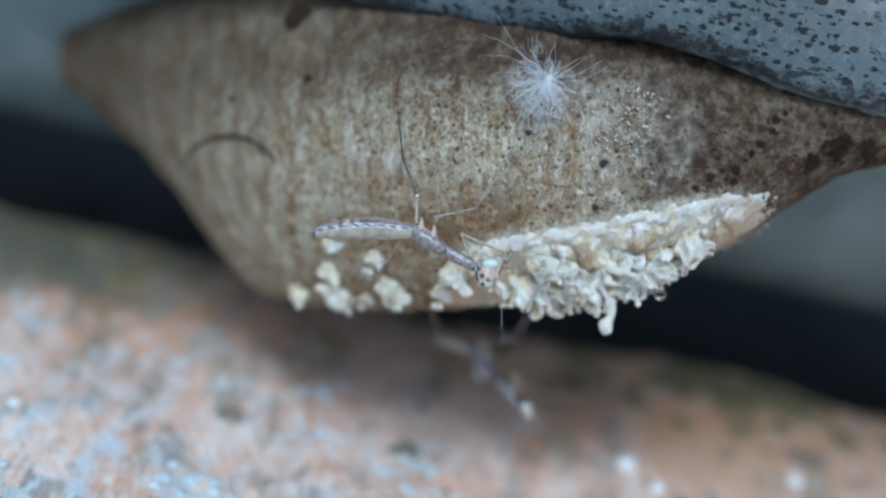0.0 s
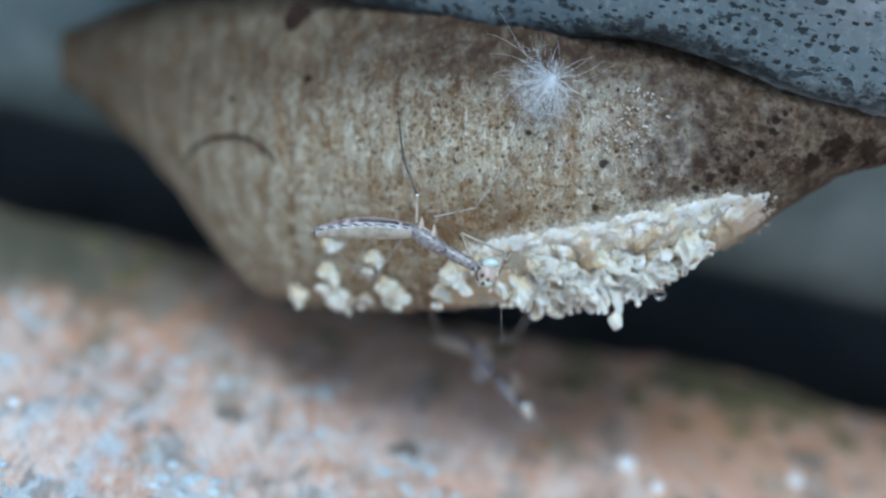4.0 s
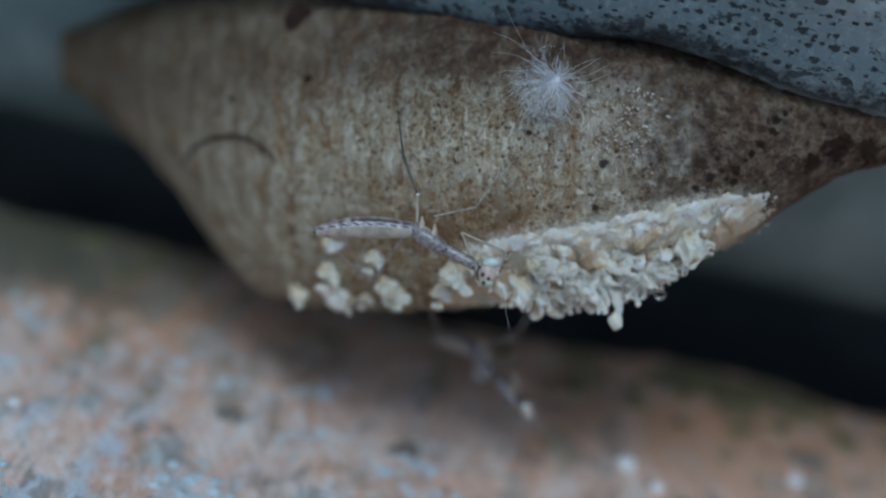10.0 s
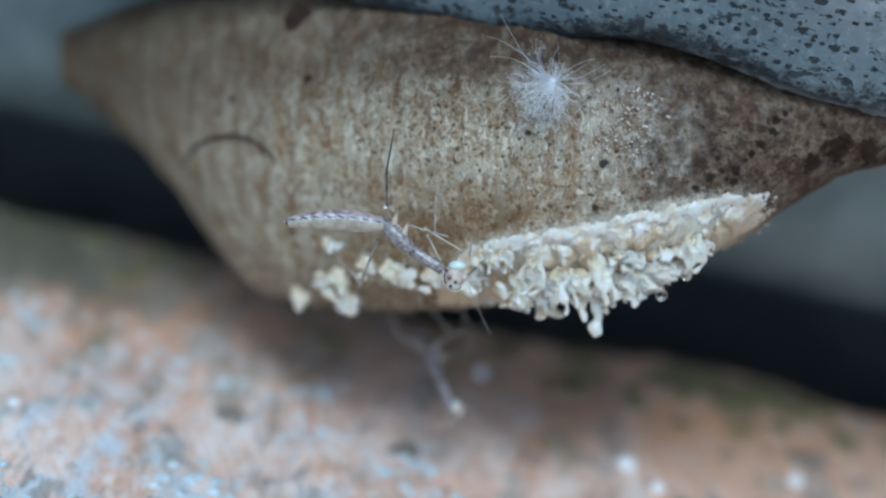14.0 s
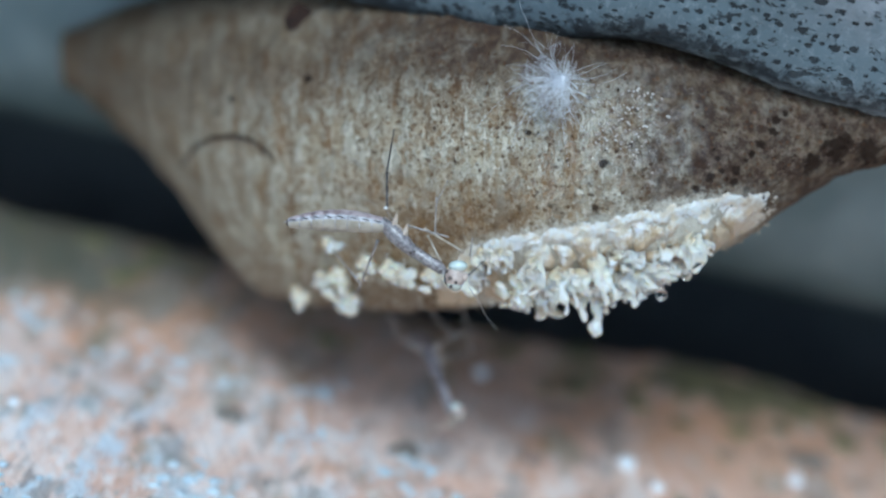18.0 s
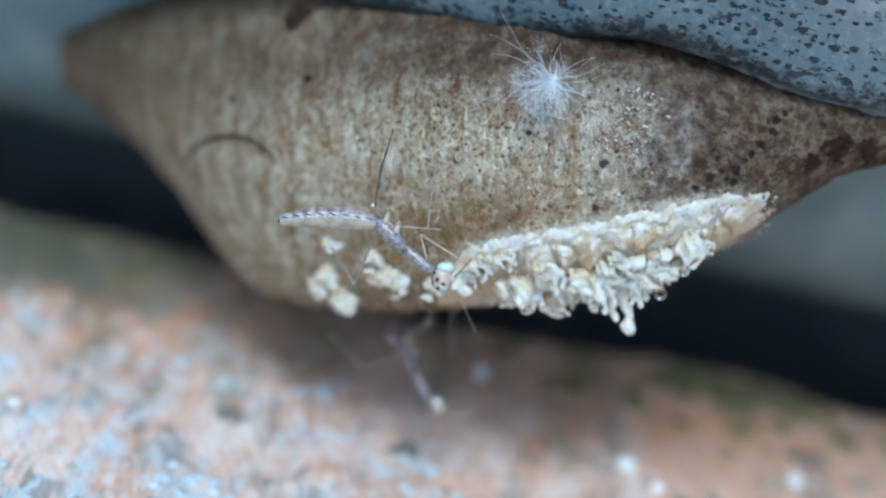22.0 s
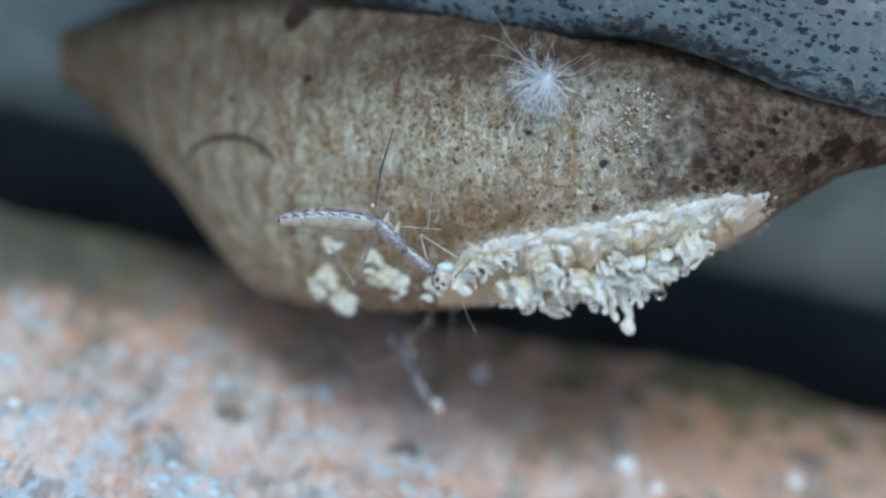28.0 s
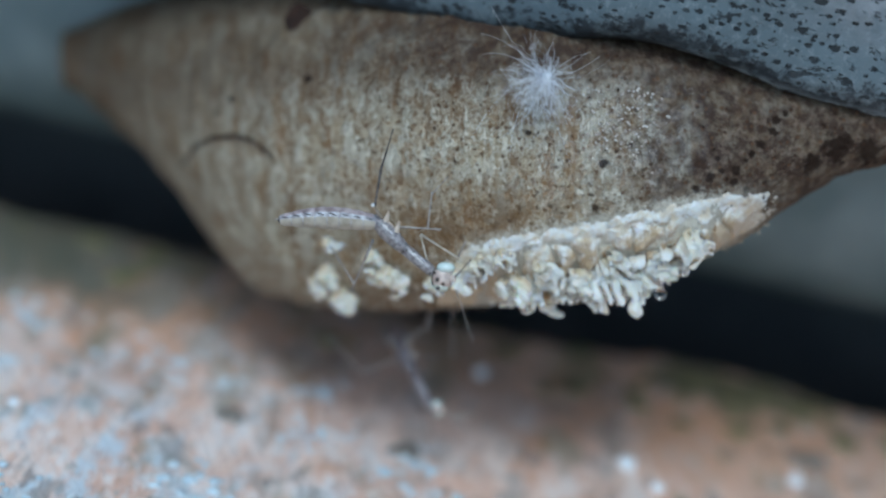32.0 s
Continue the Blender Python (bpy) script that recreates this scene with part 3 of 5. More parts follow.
def rail():
    """An added rail that stands in for the sill's rounded underside, close behind the brick: its face curls back and
    under.
    """
    knots = [(44, 10.2), (30, 10.2), (26.3, 9.4), (24.8, 5.5), (24.5, 1.0), (25.2, -3.2), (27.6, -7.2), (31.5, -10.4), (37.0, -12.8), (41.5, -13.6), (44, -13.0)]
    prof = []
    for k in range(len(knots)):
        a, b = Vector(knots[k]), Vector(knots[(k + 1) % len(knots)])
        p, q = Vector(knots[k - 1]), Vector(knots[(k + 2) % len(knots)])
        for i in range(5):
            f = i / 5
            prof.append(0.5 * (2 * a + (b - p) * f + (2 * p - 5 * a + 4 * b - q) * f ** 2 + (3 * a - p - 3 * b + q) * f ** 3))
    xs = [-420, -200, -90] + list(np.arange(-48, 48.1, 1.6)) + [90, 200, 420]
    n, vs = len(prof), []
    for x in xs:
        for y, z in prof:
            vs.append((x, y + 0.15 * noise.noise(Vector((x * 0.15, y * 0.3, z * 0.3))), z))
    fs = [(i * n + j, i * n + (j + 1) % n, (i + 1) * n + (j + 1) % n, (i + 1) * n + j) for i in range(len(xs) - 1) for j in range(n)]
    fs += [tuple(range(n)), tuple(reversed(range((len(xs) - 1) * n, len(xs) * n)))]
    return tagged(link_mesh("rail", vs, fs, SILL_LIFTED), "pale grey moulded rail in the shade under the sill", "rail", kind="structure")


ground_sheet()
wall = part("wall_back", box(-600, 600, 52, 160, -81, 700, 2), GAP_SHADE_WALL, None)
tagged(wall, "dark damp wall behind the sill", "wall", kind="structure")
sill()
rail()
brick()


# ---- the egg case (leaning axes) ----
EX = np.arange(-22.56, 26.01, 0.085)


def smooth_line(xs, ys, passes=14):
    v = np.interp(EX, xs, ys)
    for _ in range(passes):
        v = np.convolve(np.pad(v, 6, mode="edge"), np.ones(13) / 13, "valid")
    return v


E_TOP = smooth_line([-22.56, -19.5, -16.4, -10, -5, 0, 5, 10, 15, 20, 22, 26], [12.7, 14.1, 14.8, 15, 14.6, 13.9, 12.9, 11.6, 9.5, 8.0, 7.4, 6.2])
E_LOW = smooth_line([-22.56, -17.3, -14.2, -12.2, -10.3, -7.8, -3.9, 0.5, 4.8, 9.1, 12.5, 15.8, 17.4, 19.6, 22, 26],
                    [10.0, 5.6, 1.9, -0.9, -2.45, -3.1, -3.2, -3.1, -2.7, -1.9, -0.9, 1.0, 2.2, 3.7, 4.2, 5.2], 5)
E_FRONT = smooth_line([-22.56, -19.5, -16.4, -12, -8, -4, 0, 5, 10, 15, 20, 22, 26], [21.0, 17.0, 13.2, 8.9, 5.2, 2.3, 0.1, -0.9, -0.8, -0.2, 0.7, 1.0, 2.0])
E_DEEP = smooth_line([-22.56, -19.5, -16.4, -10, 0, 10, 15, 20, 22, 26], [0.7, 3.2, 6.0, 8.4, 8.0, 5.8, 4.2, 2.2, 1.5, 0.5])


def shell_point(i, a, off=0.0):
    """A point of the egg case's surface: station i along it, angle a round it (0 is the top, 90 degrees the front)."""
    h, c = (E_TOP[i] - E_LOW[i]) / 2, (E_TOP[i] + E_LOW[i]) / 2
    s, k = math.sin(a), math.cos(a)
    p = 1.04
    y = E_FRONT[i] + E_DEEP[i] - math.copysign(abs(s) ** p, s) * (E_DEEP[i] + off)
    z = c + math.copysign(abs(k) ** p, k) * (h + off)
    return EX[i], y, z


def on_shell(x, z, off=0.0):
    """The front surface of the egg case at x and height z."""
    i = int(np.clip(round((x - EX[0]) / 0.085), 0, len(EX) - 1))
    h, c = (E_TOP[i] - E_LOW[i]) / 2, (E_TOP[i] + E_LOW[i]) / 2
    k = min(1.0, max(-1.0, (z - c) / h))
    a = math.acos(math.copysign(abs(k) ** (1 / 1.04), k))
    return Vector(shell_point(i, a, off))


def egg_case():
    case = thing("egg_case", "tan foam mantis egg case stuck under the painted sill", "egg case")
    rings, vs = 250, []
    for i in range(len(EX)):
        x = EX[i]
        for j in range(rings):
            a = 2 * math.pi * j / rings
            px, y, z = shell_point(i, a)
            q = Vector((x, y, z))
            # ribs that wind round the case, lumps and pores
            wob = 0.5 * noise.noise(q * 0.35)
            rib = math.sin((x + 0.10 * z + wob) * 2 * math.pi / 1.45)
            fade = 0.35 + 0.65 * max(0.0, min(1.0, (6 - x) / 12))
            d = 0.045 * rib * fade + 0.22 * noise.noise(q * 0.5) + 0.11 * noise.noise(q * 1.7) + 0.06 * noise.noise(q * 4.5) + 0.035 * noise.noise(q * 8.5)
            w = min(1.0, (i + 4) / 60.0)
            vs.append((px, y - d * w * math.sin(a), z + d * w * math.cos(a)))
    n = len(EX)
    fs = [(i * rings + j, i * rings + (j + 1) % rings, (i + 1) * rings + (j + 1) % rings, (i + 1) * rings + j) for i in range(n - 1) for j in range(rings)]
    fs += [tuple(range(rings)), tuple(reversed(range((n - 1) * rings, n * rings)))]
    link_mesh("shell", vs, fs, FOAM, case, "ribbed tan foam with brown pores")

    # the pale band along the lower ridge from which the young come out
    lo, hi, rows = 262, 460, 90
    vs = []
    for i in range(lo, hi):
        x = EX[i]
        top = np.interp(x, [-0.5, 1.2, 3.7, 7.5, 11.3, 14.0, 16.3], [-1.7, 0.2, 0.75, 1.4, 2.25, 2.7, 2.9])
        top += 0.2 * noise.noise(Vector((x * 0.7, 0, 7))) + 0.13 * noise.noise(Vector((x * 2.4, 0, 3))) + 0.12 * noise.noise(Vector((x * 7, 0, 3)))
        for j in range(rows):
            f = j / (rows - 1)
            z = top + (E_LOW[i] + 0.25 - top) * f
            q = on_shell(x, z)
            ends = min(1.0, (i - lo) / 60) * min(1.0, (hi - 1 - i) / 75)
            rise = min(1.0, 1.9 * f) ** 1.2 * ends
            (f1, f2, *_), _ = noise.voronoi(Vector((x * 0.72 + 0.3 * noise.noise(q * 0.9), z * 0.50, 2.0)))
            lobe = max(0.0, 1.0 - 1.3 * f1)
            cleft = max(0.0, 1.0 - (f2 - f1) / 0.20) * min(1.0, 4.0 * f)
            mouth = max(math.exp(-((x - ex) ** 2 + (z - ez) ** 2) / er ** 2) for ex, ez, er in EXITS)
            fuzz = 0.07 * noise.noise(q * 2.4) + 0.08 * noise.noise(q * 6.5) + 0.05 * noise.noise(q * 13)
            d = 0.07 + 0.22 * noise.noise(q * 0.5) + 0.11 * noise.noise(q * 1.7) + fuzz * min(1.0, 6 * f) * ends + rise * (0.30 + 0.16 * noise.noise(q * 0.8) + 0.42 * lobe * f - 0.7 * cleft - 0.7 * mouth) - 0.10 * (1 - min(1.0, 8 * f, (hi - 1 - i) / 16))
            vs.append((q.x, q.y - d, q.z - 0.25 * d))
    fs = [((i + 1) * rows + j, i * rows + j, i * rows + j + 1, (i + 1) * rows + j + 1) for i in range(hi - lo - 1) for j in range(rows - 1)]
    link_mesh("emergence_band", vs, fs, PALE, case, "pale crumbly foam band along the lower ridge")

    # loose foam crumbs over the band, thinning out above its edge
    rng, vs, fs = random.Random(9), [], []
    shapes = []
    for s in range(6):
        bm = lump(1.0, 0.7, s * 3 + 1, 2)
        bm.verts.ensure_lookup_table()
        shapes.append(([v.co.copy() for v in bm.verts], [tuple(v.index for v in f.verts) for f in bm.faces]))
        bm.free()
    for s in range(420):
        x = rng.uniform(0.6, 16.4)
        top, low = np.interp(x, [-0.5, 1.2, 3.2, 7.3, 11.4, 14.0, 16.3], [-1.6, 0.1, 0.6, 1.25, 2.1, 2.6, 2.8]), np.interp(x, EX, E_LOW)
        z = top - 0.05 - abs(rng.gauss(0, 0.55)) * 1.4 if s < 220 else rng.uniform(low + 0.1, top)
        q = on_shell(x, max(z, low + 0.1), 0.05 + (0.34 if z < top - 0.4 else 0.12))
        r = rng.uniform(0.02, 0.05)
        o = len(vs)
        vv, ff = shapes[s % 6]
        vs += [q + v * r for v in vv]
        fs += [tuple(c + o for c in f) for f in ff]
    link_mesh("foam_crumb", vs, fs, PALE, case)["kind"] = "stuff"

    # curled foam scales along that band
    rng = random.Random(5)
    kinds = []
    for s in range(5):
        vs, fs = [], []
        for u in range(7):
            for v in range(6):
                uu, vv = u / 6 - 0.5, v / 5
                w = (1 - 0.55 * vv ** 2) * 0.42
                k = 0.05 * noise.noise(Vector((u * 0.7 + s * 5, v * 0.7, 0)))
                vs.append((uu * 2 * w + k, -0.22 * math.sin(vv * 2.4) - 0.16 * uu * uu + k, -0.8 * vv + k))
        m = len(vs)
        vs += [(a, b + 0.07, c) for a, b, c in vs]
        q = lambda u, v: u * 6 + v
        for u in range(6):
            for v in range(5):
                fs.append((q(u, v), q(u, v + 1), q(u + 1, v + 1), q(u + 1, v)))
                fs.append(tuple(m + t for t in reversed(fs[-1])))
        rim = [q(u, 0) for u in range(7)] + [q(6, v) for v in range(1, 6)] + [q(u, 5) for u in range(5, -1, -1)] + [q(0, v) for v in range(4, 0, -1)]
        for a, b in zip(rim, rim[1:] + rim[:1]):
            fs.append((a, b, m + b, m + a))
        kinds.append((vs, fs))
    meshes = []
    for s, (vs, fs) in enumerate(kinds):
        meshes.append(link_mesh("scale", vs, fs, PALE, case))
        p = on_shell(5 + 1.5 * s, -1.2 + 0.35 * s, 0.15)
        meshes[-1].matrix_basis = at(p, -15, rng.uniform(-20, 20), rng.uniform(-25, 25))
    for _ in range(26):
        x = rng.uniform(2.0, 13.0)
        top, low = np.interp(x, [1.2, 7.3, 11.4, 14.0, 16.0], [-0.6, 0.9, 1.6, 2.3, 2.6]), np.interp(x, EX, E_LOW)
        f = 0.5 + 0.5 * rng.random()
        p = on_shell(x, top + (low + 0.5 - top) * f, 0.22)
        sc = rng.uniform(0.4, 0.85)
        m = at(p, rng.uniform(-35, 15), rng.uniform(-35, 35), rng.uniform(-40, 40)) @ Matrix.Diagonal((sc, sc, sc, 1))
        again(meshes[rng.randrange(5)], case, m)

    # flat cap near the blurred end, coloured dark for the shade inside a hole
    for s, (p, size, fl) in enumerate((((-7.45, 2, 11.8), 0.76, 1.25),)):
        q = on_shell(p[0], p[2], -0.02)
        bm = lump(size, 0.25, s + 2, 3)
        bmesh.ops.scale(bm, vec=(1.0, 0.10, fl), verts=bm.verts)
        part("bore_hole", bm, DARK_MARK, case, "dark brown hole in the foam", at(q))
    # tiny glossy bubbles frozen in the foam
    rng, vs, fs = random.Random(31), [], []
    for s in range(190):
        x, z = (rng.choice((7.0, 8.2, 9.3, 10.0)) + rng.gauss(0, 0.55), rng.choice((5.2, 6.2, 7.0)) + rng.gauss(0, 0.5)) if s < 180 else (rng.uniform(3, 11), rng.uniform(3.5, 7.5))
        r = rng.uniform(0.03, 0.085)
        q = on_shell(x, z, 0.05 - 0.75 * r)
        bm = bmesh.new()
        bmesh.ops.create_icosphere(bm, subdivisions=2, radius=r)
        bm.verts.ensure_lookup_table()
        o = len(vs)
        vs += [q + v.co for v in bm.verts]
        fs += [tuple(v.index + o for v in f.verts) for f in bm.faces]
        bm.free()
    link_mesh("wet_froth", vs, fs, BUBBLE, case)["kind"] = "stuff"
    # a dark hair crack that winds over the blurred end
    for pts in (((-14.5, 6, 4.6), (-13.4, 5, 5.55), (-12.3, 4.5, 5.95), (-10.9, 4, 5.95), (-9.8, 3.5, 5.6), (-8.8, 3, 4.75)),):
        line = [on_shell(p[0], p[2], 0.10) for p in pts]
        vs, fs = tube(line, [0.05, 0.08, 0.095, 0.09, 0.08, 0.05], 6)
        link_mesh("dark_thread", vs, fs, DARK_MARK, case, "dusky thread lying on the foam")
    return case


# ---- shed skins hanging from the band ----
def fused(blobs, seed):
    """One skin-like mass out of overlapping blobs (x, y, z, radius), melted together and crumpled."""
    bm = bmesh.new()
    for x, y, z, r in blobs:
        bmesh.ops.create_icosphere(bm, subdivisions=2, radius=r, matrix=Matrix.Translation((x, y, z)))
    me = bpy.data.meshes.new("blobs")
    bm.to_mesh(me)
    bm.free()
    ob = new("blobs", me)
    melt = ob.modifiers.new("melt", "REMESH")
    melt.mode, melt.voxel_size = "VOXEL", 0.025
    soft = ob.modifiers.new("soft", "SMOOTH")
    soft.factor, soft.iterations = 0.5, 4
    out = bpy.data.meshes.new_from_object(ob.evaluated_get(bpy.context.evaluated_depsgraph_get()))
    bpy.data.objects.remove(ob)
    bpy.data.meshes.remove(me)
    off = Vector((seed * 2.7, seed * 1.3, 0))
    vs = []
    for v in out.vertices:
        q = v.co * 5.0 + off
        d = 0.050 * noise.noise(q) - 0.050 * max(0.0, 0.25 - abs(noise.noise(q * 0.9 + Vector((0, 0, 9))))) + 0.014 * noise.noise(q * 2.6)
        vs.append(tuple(v.co + v.normal * d))
    fs = [tuple(p.vertices) for p in out.polygons]
    bpy.data.meshes.remove(out)
    return vs, fs


def webbed(seed, strands, spread, bulge=0.0):
    """A limp skin a unit long: ribs that run down from its hold, a thin web between them, swollen ends."""
    rng = random.Random(seed)
    blobs, lines = [], []
    for k in range(strands):
        u = 2 * k / (strands - 1) - 1
        end, wave, cup = rng.uniform(0.62, 1.0) if k != 1 else 1.0, rng.uniform(0, 6), rng.uniform(0.05, 0.2)
        r, swell, knob = rng.uniform(0.055, 0.08), rng.uniform(0.25, 0.7), rng.uniform(0.0, 0.4) + (bulge if k == 1 else 0)
        line = []
        for i in range(18):
            f = i / 17
            rr = r * (0.85 + 0.7 * math.exp(-((f - swell) / 0.13) ** 2) + knob * max(0.0, f - 0.8) * 4)
            line.append((f * end * (1 - rr), -cup * (1 - u * u) * math.sin(f * 2.6) + 0.05 * math.sin(5 * f + wave), u * spread * (0.35 + 0.8 * math.sin(f * 2.3)) + 0.06 * math.sin(f * 7 + wave), rr))
        lines.append(line)
        blobs += line
    for p, q in zip(lines[:-1], lines[1:]):
        hole = rng.uniform(0.45, 1.0)
        for i in range(1, 17):
            if i / 17 > hole:
                break
            for w in (0.2, 0.35, 0.5, 0.65, 0.8):
                sag = 0.10 * math.sin(math.pi * w) * math.sin(i * 0.7 + seed)
                blobs.append((p[i][0] + (q[i][0] - p[i][0]) * w, p[i][1] + (q[i][1] - p[i][1]) * w + sag, p[i][2] + (q[i][2] - p[i][2]) * w, 0.046))
    return fused(blobs, seed % 17)


def skin_kinds():
    """Six long limp skins, three curled shreds and four puffy clusters, and one slim skin with a swollen end, each a unit long."""
    kinds = []
    for s in range(6):
        kinds.append(webbed(40 + s, 3, 0.22))
    for s in range(3):
        rng = random.Random(60 + s)
        n, m, vs, fs = 18, 9, [], []
        sweep, r0 = rng.uniform(1.4, 2.6), rng.uniform(0.34, 0.50)
        for skin in (0, 1):
            for i in range(n):
                a = sweep * i / (n - 1)
                for k in range(m):
                    w = (k / (m - 1) - 0.5) * (0.66 - 1.0 * (i / (n - 1) - 0.4) ** 2)
                    q = Vector((i * 0.30, k * 0.55, s * 5.0))
                    r = r0 * (1 + 0.25 * i / n) + 0.13 * noise.noise(q) + 0.06 * noise.noise(q * 2.3) + 0.05 * skin
                    vs.append(Vector((0.35 + r * math.cos(a + 2.6), w + 0.12 * noise.noise(q * 1.3 + Vector((9, 0, 0))), r * math.sin(a + 2.6))))
        o = n * m
        g = lambda i, k: i * m + k
        for i in range(n - 1):
            for k in range(m - 1):
                fs.append((g(i, k), g(i, k + 1), g(i + 1, k + 1), g(i + 1, k)))
                fs.append(tuple(o + t for t in reversed(fs[-1])))
        rim = [g(i, 0) for i in range(n)] + [g(n - 1, k) for k in range(1, m)] + [g(i, m - 1) for i in range(n - 2, -1, -1)] + [g(0, k) for k in range(m - 2, 0, -1)]
        fs += [(p, q, o + q, o + p) for p, q in zip(rim, rim[1:] + rim[:1])]
        kinds.append((vs, fs))
    for s in range(4):
        rng = random.Random(80 + s)
        blobs = [(0.2 + 0.6 * j / 7 + rng.uniform(-0.06, 0.06), rng.uniform(-0.12, 0.12), rng.uniform(-0.26, 0.26), rng.uniform(0.13, 0.24)) for j in range(8)]
        kinds.append(fused(blobs, s + 20))
    kinds.append(webbed(97, 2, 0.10, 1.1))
    return kinds


SKINS = []


def held(p, q):
    """The same hold and tip, brought to the egg case's surface."""
    p, q = Vector(p), Vector(q)
    y = on_shell(p.x, max(p.z, float(np.interp(p.x, EX, E_LOW)) + 0.3), 0.42).y
    if p.x < 1:
        q.z = max(q.z, float(np.interp(q.x, EX, E_LOW)) - 0.1)
    p.y = q.y = y
    return p, q


def shed_skin(meshes, kind, p, q, fat=1.0, drop=False, flaps=2, slim=False):
    """One papery skin from its hold p to its tip q: a crumpled sac on a thread, with torn flaps, or a cluster of blisters (flaps 0)."""
    size = (Vector(q) - Vector(p)).length
    ob = thing("shed_skin", "papery white shed skin hanging below the egg case" if not drop else "papery white shed skin with a water drop at its tip",
               "shed skin", "shed skins under the egg case", along(p, q))
    wide = (0.5 * size + 0.75) * fat
    bulb = flaps == 0
    flaps = max(flaps, 0)
    placed(new("sac", meshes[13 if slim else 9 + kind % 4 if bulb else kind % 6]), ob, "", Matrix.Diagonal((size, wide, wide, 1)))
    rng = random.Random(kind * 31 + int(size * 100))
    for n in range(flaps):
        m = at((size * rng.uniform(0.25, 0.85), rng.uniform(-0.25, 0.0), rng.uniform(-0.2, 0.2)), rng.uniform(0, 360), rng.uniform(-80, 80), rng.uniform(-60, 60))
        k = rng.uniform(0.6, 1.0) * fat
        placed(new("flap", meshes[6 + rng.randrange(3)]), ob, "", m @ Matrix.Diagonal((k, k, k, 1)))
    vs, fs = tube([(-0.35, 0.25, 0.1), (-0.1, 0.08, 0.02), (0.15, 0, 0)], [0.03, 0.035, 0.05], 5)
    link_mesh("thread", vs, fs, SKIN, ob)
    if drop:
        part("water_drop", ball(0.30, 0.30, 0.30, 12), WATER, ob, "clear hanging water drop", at((size * 1.0, -0.45, -0.05)))
    return ob


